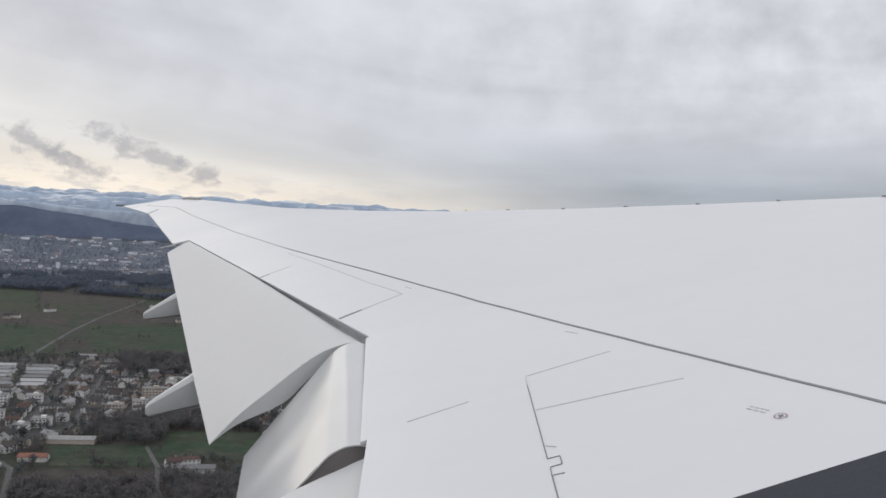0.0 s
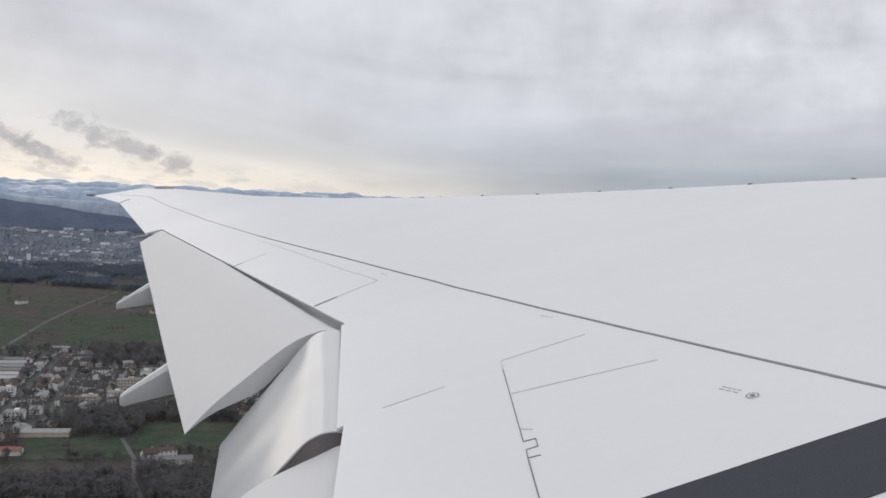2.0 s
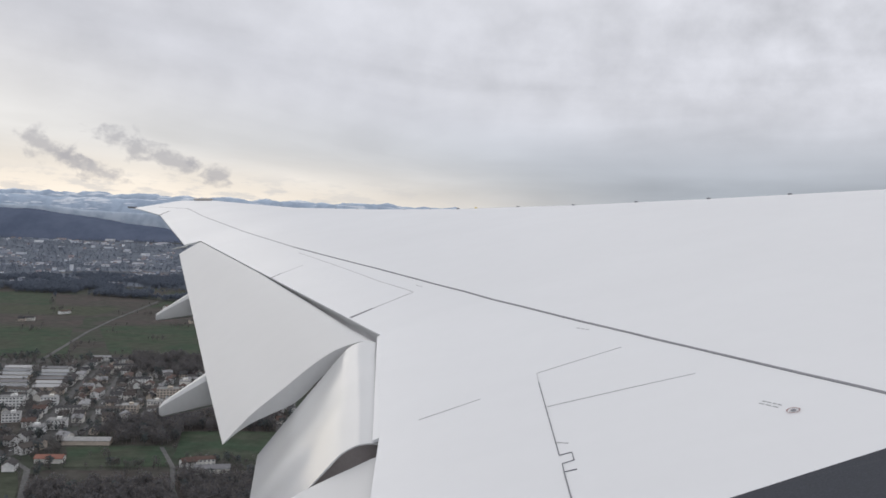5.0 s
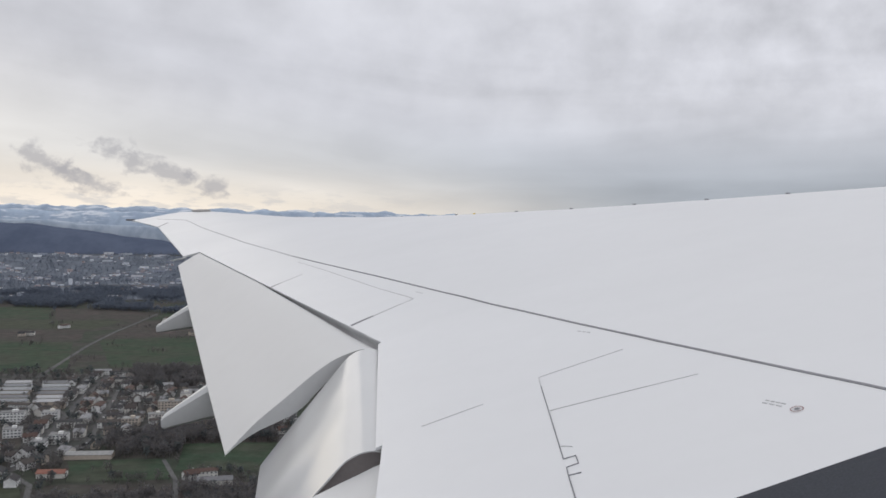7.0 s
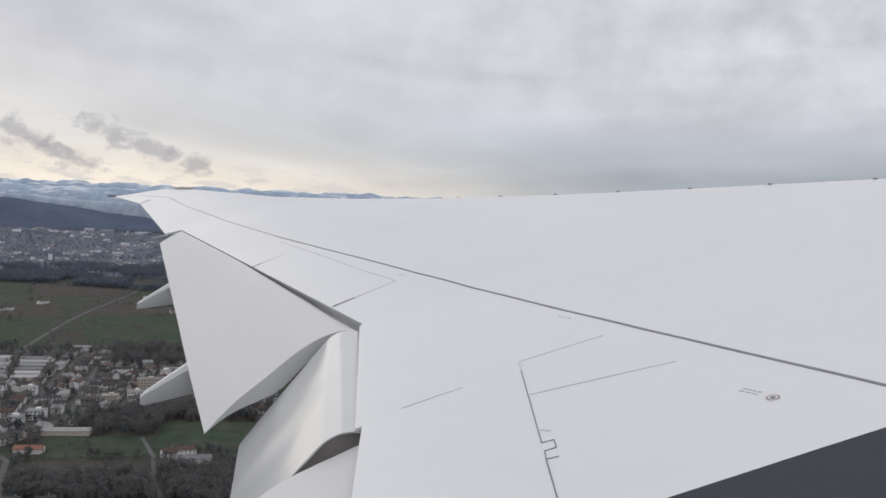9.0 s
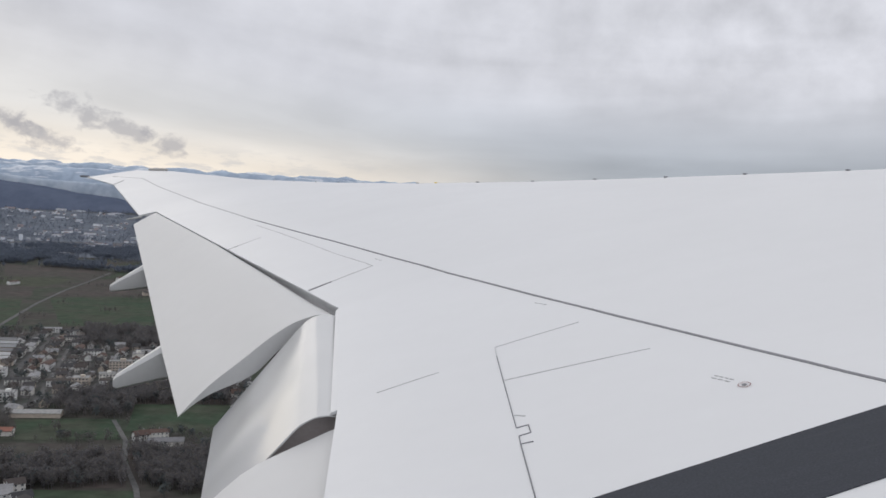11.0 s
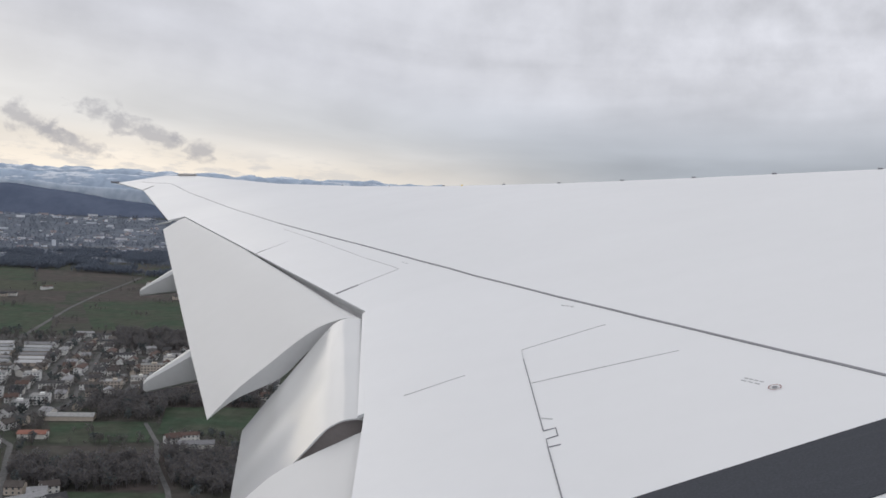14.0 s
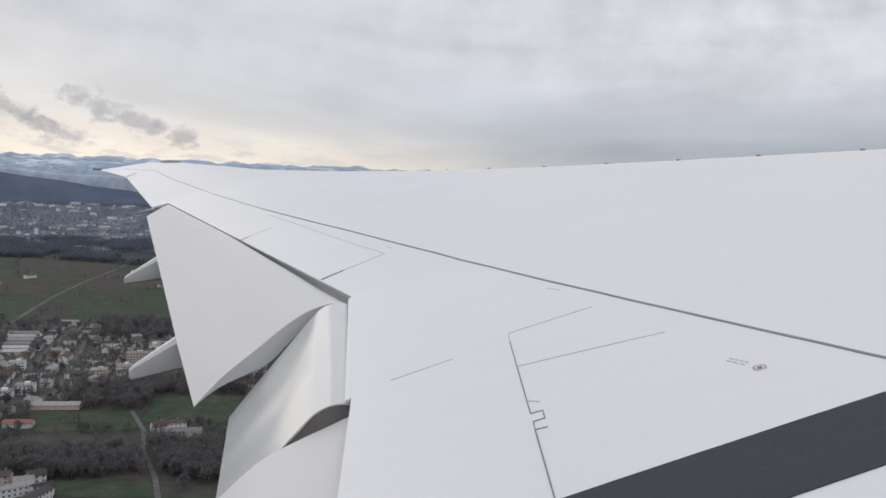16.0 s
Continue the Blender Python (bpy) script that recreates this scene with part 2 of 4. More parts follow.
LENS = paint("lamp_lens", (0.42, 0.40, 0.385), 0.40, 0.06, 8.0)
INK = paint("stencil_ink", (0.44, 0.44, 0.46), 0.6)
RED = paint("stencil_red", (0.26, 0.12, 0.12), 0.6)
YELLOW = paint("marker_yellow", (0.75, 0.55, 0.08), 0.5)
GRASS = earth("meadow", [(0.050, 0.060, 0.046), (0.057, 0.060, 0.050), (0.064, 0.059, 0.055)], 0.006, fine=0.05)
GREEN = earth("green_field", [(0.040, 0.062, 0.041), (0.049, 0.067, 0.045), (0.056, 0.064, 0.048)], 0.010, fine=0.06)
# blue-grey haze is painted into the ground of the far town
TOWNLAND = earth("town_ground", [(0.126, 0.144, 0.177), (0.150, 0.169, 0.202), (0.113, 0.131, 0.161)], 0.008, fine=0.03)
BROWN = earth("ploughed_field", [(0.066, 0.058, 0.056), (0.077, 0.065, 0.062), (0.062, 0.060, 0.054)], 0.012, fine=0.06)
OLIVE = earth("stubble_field", [(0.062, 0.068, 0.050), (0.056, 0.064, 0.047)], 0.012, fine=0.06)
GARDEN = earth("garden_soil", [(0.068, 0.068, 0.066), (0.079, 0.075, 0.074), (0.062, 0.068, 0.061), (0.110, 0.108, 0.108)], 0.02, fine=0.12)
ASPHALT = earth("asphalt", [(0.105, 0.105, 0.107), (0.125, 0.124, 0.124)], 0.02)
# near trees: colours lightened and cooled for thin haze
BARE = varied("bare_winter_twigs", [(0.144, 0.137, 0.139), (0.163, 0.149, 0.144), (0.127, 0.129, 0.134), (0.151, 0.144, 0.137)], leafy=True)
THICKET = varied("bare_thicket", [(0.156, 0.152, 0.161), (0.172, 0.163, 0.164), (0.143, 0.145, 0.156), (0.182, 0.168, 0.159)], leafy=True)
# town trees: haze painted in as a paler, bluer colour
COPSE = varied("hazed_far_trees", [(0.157, 0.180, 0.229), (0.173, 0.196, 0.242), (0.143, 0.166, 0.212)], leafy=True)
# needles lightened for haze as well
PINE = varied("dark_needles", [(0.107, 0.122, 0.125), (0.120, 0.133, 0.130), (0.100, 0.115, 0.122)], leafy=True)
# needles again for the far woods, lifted towards haze blue
FARPINE = varied("hazed_far_woods", [(0.138, 0.161, 0.207), (0.154, 0.178, 0.220), (0.127, 0.151, 0.195)], leafy=True)
PLASTER = varied("house_plaster", [(0.689, 0.689, 0.681), (0.648, 0.631, 0.599), (0.705, 0.705, 0.705), (0.476, 0.418, 0.361), (0.656, 0.656, 0.656), (0.672, 0.664, 0.640)])
# far walls: haze mixed into the masonry colours
MASONRY = varied("hazed_town_masonry", [(0.42, 0.45, 0.52), (0.66, 0.69, 0.75), (0.32, 0.35, 0.42), (0.80, 0.82, 0.86), (0.44, 0.38, 0.39), (0.36, 0.38, 0.44), (0.72, 0.73, 0.78)])
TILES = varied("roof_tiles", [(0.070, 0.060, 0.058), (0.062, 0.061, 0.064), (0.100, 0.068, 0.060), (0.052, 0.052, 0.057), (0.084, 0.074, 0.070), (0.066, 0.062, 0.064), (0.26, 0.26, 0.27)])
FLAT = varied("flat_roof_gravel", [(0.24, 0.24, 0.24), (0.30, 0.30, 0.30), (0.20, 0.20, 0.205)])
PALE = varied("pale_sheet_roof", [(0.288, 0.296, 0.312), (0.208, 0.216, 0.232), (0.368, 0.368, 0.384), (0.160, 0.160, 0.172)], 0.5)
# far roofs carry the same painted haze
TOWNROOF = varied("hazed_town_roofs", [(0.136, 0.132, 0.143), (0.128, 0.136, 0.156), (0.178, 0.149, 0.148), (0.323, 0.340, 0.369), (0.119, 0.128, 0.148), (0.212, 0.162, 0.152)])
GLASS = paint("window_dark", (0.09, 0.10, 0.115), 0.15)
ORANGE = paint("red_roof", (0.22, 0.095, 0.07), 0.8, 0.1, 0.2)


def hazed_hill_build(n, s):
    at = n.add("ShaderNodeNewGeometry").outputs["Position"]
    # slate blue of distant haze painted into the woods
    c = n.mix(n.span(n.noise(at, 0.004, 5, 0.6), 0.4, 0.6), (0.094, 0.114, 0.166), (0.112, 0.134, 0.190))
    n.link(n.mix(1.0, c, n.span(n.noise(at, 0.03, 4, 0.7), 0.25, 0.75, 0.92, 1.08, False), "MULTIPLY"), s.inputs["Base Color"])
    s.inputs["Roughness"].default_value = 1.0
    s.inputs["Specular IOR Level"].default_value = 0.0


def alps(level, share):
    """Haze-tinted rock and forest with drawn-out snowfields, more of them above the level."""

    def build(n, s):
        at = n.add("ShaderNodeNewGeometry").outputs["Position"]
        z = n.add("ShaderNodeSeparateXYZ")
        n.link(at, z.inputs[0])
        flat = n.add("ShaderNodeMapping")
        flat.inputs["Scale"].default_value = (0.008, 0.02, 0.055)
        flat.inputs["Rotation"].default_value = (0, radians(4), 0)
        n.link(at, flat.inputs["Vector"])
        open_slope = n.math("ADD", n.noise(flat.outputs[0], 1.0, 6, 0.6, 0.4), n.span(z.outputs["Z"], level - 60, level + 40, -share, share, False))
        # distant haze is put into these colours: rock blued, snow dulled
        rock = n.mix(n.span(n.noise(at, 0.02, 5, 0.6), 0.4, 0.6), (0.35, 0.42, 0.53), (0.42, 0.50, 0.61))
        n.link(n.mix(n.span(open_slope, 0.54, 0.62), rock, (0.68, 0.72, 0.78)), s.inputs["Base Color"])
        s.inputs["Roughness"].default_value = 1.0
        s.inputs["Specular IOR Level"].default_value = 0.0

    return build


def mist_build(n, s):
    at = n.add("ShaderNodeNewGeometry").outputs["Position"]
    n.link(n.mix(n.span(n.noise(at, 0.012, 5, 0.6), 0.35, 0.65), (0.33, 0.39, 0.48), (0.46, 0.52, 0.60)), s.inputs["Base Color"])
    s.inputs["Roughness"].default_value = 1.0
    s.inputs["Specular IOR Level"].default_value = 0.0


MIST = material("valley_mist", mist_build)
HILL = material("hazed_hillside", hazed_hill_build)
FOOTHILL = material("hazed_foothill", alps(254, 0.02))
ALP = material("hazed_snowy_mountain", alps(295, 0.07))


# ---------------------------------------------------------------- building helpers
def mesh_of(name, verts, faces, mats, smooth=False, face_mats=None):
    me = bpy.data.meshes.new(name)
    me.from_pydata([tuple(v) for v in verts], [], faces)
    for m in mats if isinstance(mats, (list, tuple)) else [mats]:
        me.materials.append(m)
    if face_mats:
        me.polygons.foreach_set("material_index", face_mats)
    if smooth:
        me.polygons.foreach_set("use_smooth", [True] * len(me.polygons))
    me.update()
    return me


def piece(name, verts, faces, mats, parent=None, label="", smooth=False, face_mats=None):
    ob = new(name, mesh_of(name, verts, faces, mats, smooth, face_mats))
    if parent:
        ob.parent = parent
    if label:
        ob["label"] = label
    return ob


def box(cx, cy, cz, sx, sy, sz):
    """Corners and faces of a box whose floor is at cz."""
    v = [(cx + sx * i / 2, cy + sy * j / 2, cz + sz * k) for k in (0, 1) for j in (-1, 1) for i in (-1, 1)]
    return v, [(0, 2, 3, 1), (4, 5, 7, 6), (0, 1, 5, 4), (2, 6, 7, 3), (0, 4, 6, 2), (1, 3, 7, 5)]


def merge(pieces):
    verts, faces = [], []
    for v, f in pieces:
        k = len(verts)
        verts += list(v)
        faces += [tuple(i + k for i in face) for face in f]
    return verts, faces


def grid_faces(rows, cols, close=False):
    faces = []
    for i in range(rows - 1):
        for j in range(cols - (0 if close else 1)):
            a, b = i * cols + j, i * cols + (j + 1) % cols
            faces.append((a, b, b + cols, a + cols))
    return faces


# ---------------------------------------------------------------- the wing
# The wing in its own axes: f runs forward along the chord, l outboard along the span, z up from the eye.
CF, SF = math.cos(radians(13)), math.sin(radians(13))
TE_L = (0.4, 3.79, 5.462, 11.45, 11.46, 14.728, 16.3, 16.95)
TE_F = (-0.085, 0.570, 0.800, -0.697, -0.90, -1.56, -2.04, -2.27)
TE_Z = (-1.465, -0.983, -0.745, -0.371, -0.430, -0.073, 0.0, 0.03)
LE_L = (0.4, 6.005, 7.451, 8.877, 10.572, 12.022, 13.784, 14.84, 16.0, 16.5, 16.95)
LE_F = (8.3, 5.053, 4.22, 3.397, 2.416, 1.576, 0.553, -0.061, -0.80, -1.35, -2.12)
LE_Z = (0.79, 0.401, 0.31, 0.229, 0.158, 0.127, 0.125, 0.166, 0.215, 0.2, 0.045)


def chord(l):
    """The trailing and leading edge (f, z) at the span station l."""
    return (np.interp(l, TE_L, TE_F), np.interp(l, TE_L, TE_Z), np.interp(l, LE_L, LE_F), np.interp(l, LE_L, LE_Z))


def wing_z(f, l):
    """Height of the upper skin."""
    ft, zt, fl, zl = chord(l)
    if 11.45 < l < 14.728:
        w = (l - 11.45) / (14.728 - 11.45)
        ft, zt = -0.697 * (1 - w) - 1.56 * w, -0.371 * (1 - w) - 0.073 * w
    u = (f - ft) / max(fl - ft, 1e-6)
    return zt + (zl - zt) * u + 0.022 * (fl - ft) * 4 * u * (1 - u)


def plan(f, l, z):
    """From the wing's axes to x, y, z."""
    return Vector((CF * f - SF * l, SF * f + CF * l, z))


wing = new("aircraft_wing")
wing.location = (0, 0, EYE)
tagged(wing, "light grey painted aircraft wing with lowered flaps, high over the land", "aircraft wing")


def wing_skin():
    spans = sorted(set([*np.linspace(0.4, 16.95, 130), *TE_L, *LE_L]))
    us = [*np.linspace(0, 0.9, 30), 0.93, 0.955, 0.975, 0.99, 1.0]
    verts = []
    for l in spans:
        ft, zt, fl, zl = chord(l)
        c = fl - ft
        for u in us:
            f = ft + c * u
            verts.append(plan(f, l, wing_z(f, l)))
        # round the nose and come back along the belly
        r = 0.035 * c
        for k in range(1, 7):
            a = math.pi * k / 6
            verts.append(plan(fl + r * 1.1 * math.sin(a), l, zl - r + r * math.cos(a)))
        for u in (0.75, 0.5, 0.25, 0.08):
            f = ft + c * u
            verts.append(plan(f, l, zt + (zl - zt) * u - 0.055 * c * (1 - abs(2 * u - 1.1)) - 0.07 * c * u))
        verts.append(plan(ft + 0.004, l, zt - 0.012))
    cols = len(us) + 6 + 4 + 1
    faces = grid_faces(len(spans), cols, True)
    faces.append(tuple(range(cols)))
    faces.append(tuple(range((len(spans) - 1) * cols, len(spans) * cols))[::-1])
    ob = piece("wing_skin", verts, faces, WHITE, wing, smooth=True)
    ob.data.set_sharp_from_angle(angle=radians(35))
    return ob


wing_skin()


def strip(name, points, width, mat, lift=0.003, label="", step=0.12, fade=1.0):
    """A narrow band that lies on the upper skin along points (f, l); its far end has fade times its width."""
    path = []
    for (f0, l0), (f1, l1) in zip(points, points[1:]):
        n = max(1, int(math.hypot(f1 - f0, l1 - l0) / step))
        path += [(f0 + (f1 - f0) * k / n, l0 + (l1 - l0) * k / n) for k in range(n)]
    path.append(points[-1])
    verts = []
    for i, (f, l) in enumerate(path):
        a, b = path[max(0, i - 1)], path[min(len(path) - 1, i + 1)]
        df, dl = b[0] - a[0], b[1] - a[1]
        d = math.hypot(df, dl) or 1
        for s in (-1, 1):
            w = width * (1 + (fade - 1) * i / max(1, len(path) - 1))
            ff, ll = f - s * dl / d * w / 2, l + s * df / d * w / 2
            z = wing_z(ff, ll)
            verts += [plan(ff, ll, z + lift), plan(ff, ll, z - 0.004)]
    faces = []
    for i in range(len(path) - 1):
        k = i * 4
        faces += [(k, k + 2, k + 6, k + 4), (k + 1, k, k + 4, k + 5), (k + 2, k + 3, k + 7, k + 6)]
    return piece(name, verts, faces, mat, wing, label)


SEAL_LINE = [(-1.382, 15.447), (-1.144, 15.010), (-0.849, 13.821), (-0.700, 13.274), (-0.253, 11.750), (0.105, 10.432), (0.393, 9.355), (0.636, 8.523), (0.842, 7.827), (1.020, 7.236), (1.173, 6.704), (1.307, 6.234), (1.428, 5.832), (1.526, 5.469), (1.614, 5.096), (1.687, 4.771), (1.752, 4.481), (1.869, 3.998), (1.961, 3.587), (2.036, 3.237), (2.100, 2.943), (2.157, 2.692), (2.189, 2.537), (2.415, 1.577)]
strip("sealant_line", SEAL_LINE[6:], 0.014, SEAL, label="dark sealant line along the wing")
strip("sealant_line", SEAL_LINE[:7][::-1], 0.0135, SEAM, label="thin grey sealant line near the tip", fade=0.85)
strip("panel_seam", [(-1.720, 16.104), (-1.550, 15.752), (-1.390, 15.461)], 0.016, HAIR)
strip("panel_seam", [(0.434, 8.911), (0.658, 8.067), (0.807, 7.466), (0.966, 6.813), (1.110, 6.312), (1.142, 6.177)], 0.0045, HAIR)
strip("spoiler_gap", [(0.667, 6.032), (0.830, 6.084)], 0.026, SEAL, fade=0.7)
strip("panel_seam", [(0.830, 6.084), (1.138, 6.182)], 0.009, HAIR, fade=0.7)
strip("spoiler_gap", [(0.145, 8.073), (0.235, 8.121)], 0.012, SEAL, fade=0.5)
strip("panel_seam", [(0.235, 8.121), (0.440, 8.229)], 0.007, HAIR, fade=0.4)
strip("panel_seam", [(1.335, 3.892), (1.306, 3.775)], 0.004, HAIR)
strip("panel_seam", [(1.306, 3.775), (1.126, 2.983)], 0.0036, SEAL)
strip("panel_seam", [(1.095, 2.847), (0.977, 2.328)], 0.0042, SEAL)
strip("panel_seam", [(1.335, 3.892), (1.751, 3.865)], 0.0024, HAIR, fade=0.15)
strip("panel_seam", [(1.241, 3.462), (1.827, 3.281)], 0.0029, HAIR, fade=0.3)
strip("panel_seam", [(0.755, 3.828), (1.041, 3.816)], 0.0024, HAIR, fade=0.15)
strip("hinge_seam", [(1.157, 3.095), (1.187, 3.055)], 0.004, HAIR)
strip("hinge_seam", [(1.126, 2.983), (1.170, 2.973), (1.155, 2.907), (1.112, 2.912), (1.095, 2.847), (1.138, 2.833)], 0.0036, SEAL)
strip("non_slip_walkway", [(0.05, 2.27), (1.0, 2.18), (1.51, 2.125), (2.04, 2.075), (3.6, 1.93)], 0.355, WALKWAY, 0.004, "dark grey non-slip walkway band")
strip("aileron_gap", [(-1.552, 14.702), (-1.441, 15.083)], 0.03, SEAL)


# ---------------------------------------------------------------- flaps
def curve_through(points, steps):
    """A smooth line through points (any number of coordinates), with steps pieces between each two."""
    p = [np.array(q, float) for q in points]
    p = [2 * p[0] - p[1], *p, 2 * p[-1] - p[-2]]
    out = []
    for i in range(1, len(p) - 2):
        for k in range(steps):
            t = k / steps
            out.append(0.5 * (2 * p[i] + (p[i + 1] - p[i - 1]) * t + (2 * p[i - 1] - 5 * p[i] + 4 * p[i + 1] - p[i + 2]) * t * t + (3 * p[i] - p[i - 1] - 3 * p[i + 1] + p[i + 2]) * t ** 3))
    out.append(p[-2])
    return out


def flap(name, sections, depth, mat, label="", cap=None, crease=40, recess=False):
    """A lowered flap. sections: pairs of a span station (at the nose, at the tail) and its upper line from nose to tail as (f, z);
    depth: thickness along the same line. With recess the inboard end shows the rim of the skin round a sunken dark rib."""
    n = len(sections[0][1])
    lines = []
    for (l_nose, l_tail), upper in sections:
        top = curve_through([(f, l_nose + (l_tail - l_nose) * k / (n - 1), z, d) for k, ((f, z), d) in enumerate(zip(upper, depth))], 3)
        lines.append(top)
    dense = []
    for a, b in zip(lines, lines[1:]):
        dense += [[p * (1 - k / 8) + q * k / 8 for p, q in zip(a, b)] for k in range(8)]
    dense.append(lines[-1])
    first, verts = dense[0], []
    scale = lambda line: (line[0][0] - line[-1][0]) / (first[0][0] - first[-1][0])
    for line in dense:
        k = scale(line)
        verts += [plan(f, l, z) for f, l, z, d in line]
        verts += [plan(f, l, z - max(d, 0.004) * k) for f, l, z, d in line[::-1]]
    cols = 2 * len(first)
    faces = grid_faces(len(dense), cols, True)
    mats = [0] * len(faces)
    if recess:
        c = sum((Vector(v) for v in verts[:cols]), Vector()) / cols
        inner = [Vector(v) + (c - Vector(v)).normalized() * min(0.009, (c - Vector(v)).length * 0.3) for v in verts[:cols]]
        sunk = [v + plan(0, 0.035, 0) for v in inner]
        k = len(verts)
        verts += inner + sunk
        for i in range(cols):
            j = (i + 1) % cols
            faces += [(j, i, k + i, k + j), (k + j, k + i, k + cols + i, k + cols + j)]
            mats += [0, 1]
        faces.append(tuple(range(k + cols, k + 2 * cols)))
    else:
        faces.append(tuple(range(cols)))
    faces.append(tuple(range((len(dense) - 1) * cols, len(dense) * cols))[::-1])
    mats += [1, 1]
    ob = piece(name, verts, faces, [mat, cap or mat], wing, label, smooth=True, face_mats=mats)
    ob.data.set_sharp_from_angle(angle=radians(crease))
    return ob


OUTER_LINE = [(0.862, -0.930), (0.845, -0.868), (0.808, -0.818), (0.762, -0.796), (0.700, -0.789), (0.630, -0.803), (0.518, -0.847), (0.412, -0.915), (0.308, -0.998), (0.205, -1.087), (0.035, -1.228), (-0.066, -1.330), (-0.164, -1.440)]
OUTER_DEPTH = [0.03, 0.09, 0.13, 0.135, 0.13, 0.12, 0.10, 0.13, 0.158, 0.132, 0.068, 0.030, 0.002]


def outer_line(nose, tail, bow):
    """The outer flap's upper line stretched from nose to tail, with bow times its arch."""
    (f0, z0), (f1, z1) = OUTER_LINE[3], OUTER_LINE[-1]
    k = (nose[0] - tail[0]) / (f0 - f1)
    out = []
    for f, z in OUTER_LINE:
        u = (f0 - f) / (f0 - f1)
        h = z - (z0 + (z1 - z0) * u)
        out.append((nose[0] + (tail[0] - nose[0]) * u, nose[1] + (tail[1] - nose[1]) * u + h * (bow if u > 0 else k)))
    return out


outer = flap("outer_flap", [((5.46, 5.46), OUTER_LINE), ((5.95, 5.90), outer_line((0.638, -0.765), (-0.228, -1.362), 0.72)), ((6.6, 6.55), outer_line((0.484, -0.7125), (-0.32, -1.26), 0.42)), ((8.5, 8.43), outer_line((0.028, -0.566), (-0.567, -0.975), 0.22)), ((11.4, 11.25), outer_line((-0.692, -0.384), (-0.944, -0.539), 0.06))], OUTER_DEPTH, FLAP, "lowered grey outer flap", FAIRING)
flap("inner_flap", [((3.80, 3.80), [(0.66, -1.07), (0.63, -1.030), (0.564, -1.010), (0.490, -1.012), (0.430, -1.036), (0.385, -1.070), (0.303, -1.160), (0.140, -1.345), (-0.030, -1.535)]), ((5.40, 5.40), [(0.835, -0.850), (0.800, -0.802), (0.735, -0.780), (0.670, -0.786), (0.610, -0.812), (0.549, -0.869), (0.412, -1.041), (0.215, -1.285), (0.049, -1.498)])], [0.03, 0.09, 0.12, 0.15, 0.16, 0.16, 0.14, 0.09, 0.002], SHEEN, "lowered satin grey inner flap", RIB, 18, True)
flap("root_flap", [((0.6, 0.6), [(0.02, -1.58), (0.0, -1.53), (-0.07, -1.51), (-0.16, -1.55), (-0.26, -1.61), (-0.40, -1.72), (-0.55, -1.90)]), ((3.765, 3.765), [(0.640, -1.11), (0.620, -1.060), (0.561, -1.060), (0.450, -1.109), (0.340, -1.158), (0.157, -1.256), (-0.078, -1.478)])], [0.03, 0.08, 0.12, 0.15, 0.15, 0.10, 0.002], FLAP, "lowered grey flap near the root")


def cove(name, l0, l1, depth):
    """The dark recess under the trailing edge, ahead of the flaps."""
    verts, n = [], 24
    for k in range(n + 1):
        l = l0 + (l1 - l0) * k / n
        ft, zt, fl, zl = chord(l)
        for df, dz in ((0.01, -0.014), (0.05, -0.05), (0.09, -depth * 0.6), (0.02, -depth), (-0.04, -depth * 1.15)):
            verts.append(plan(ft + df, l, zt + dz))
    return piece(name, verts, grid_faces(n + 1, 5), GREY, wing, "dark grey flap recess", smooth=True)


cove("flap_cove", 5.47, 11.44, 0.16)
cove("flap_cove", 0.6, 5.46, 0.16)


SECTION = ((0, 1), (0.30, 0.93), (0.50, 0.62), (0.48, -0.2), (0.34, -0.8), (0, -1), (-0.34, -0.8), (-0.48, -0.2), (-0.50, 0.62), (-0.30, 0.93))


def track_fairing(stations, label="grey canoe-shaped flap track fairing", holder=None):
    """A canoe-shaped fairing under a flap; stations from front to tail: ridge (f, l, z), height, width."""
    verts, n = [], len(SECTION)
    dense = []
    for a, b in zip(stations, stations[1:]):
        dense += [np.array(a) * (1 - k / 5) + np.array(b) * k / 5 for k in range(5)]
    dense.append(np.array(stations[-1]))
    for f, l, z, high, wide in dense:
        for q, h in SECTION:
            verts.append(plan(f, l + wide * q, z + high * (h - 1) / 2))
    m = len(dense) - 1
    faces = grid_faces(m + 1, n, True) + [tuple(range(n))[::-1], tuple(range(m * n, (m + 1) * n))]
    ob = piece("flap_track_fairing", verts, faces, FAIRING, holder or wing, label, smooth=True)
    ob.data.set_sharp_from_angle(angle=radians(30))


track_fairing([(0.02, 9.22, -0.72, 0.04, 0.05), (-0.20, 9.22, -0.735, 0.24, 0.13), (-0.42, 9.22, -0.79, 0.28, 0.14), (-0.68, 9.22, -0.855, 0.245, 0.13), (-0.965, 9.22, -1.05, 0.085, 0.06), (-0.982, 9.22, -1.072, 0.05, 0.035)], holder=outer)
track_fairing([(0.50, 6.78, -0.99, 0.05, 0.07), (0.30, 6.78, -1.02, 0.26, 0.15), (0.0, 6.78, -1.125, 0.31, 0.17), (-0.35, 6.78, -1.235, 0.27, 0.15), (-0.655, 6.78, -1.455, 0.115, 0.07), (-0.680, 6.78, -1.49, 0.06, 0.04)], holder=outer)
track_fairing([(-0.86, 11.43, -0.432, 0.03, 0.03), (-0.95, 11.42, -0.455, 0.022, 0.022), (-1.05, 11.41, -0.482, 0.012, 0.012)], "small pale aileron fairing")


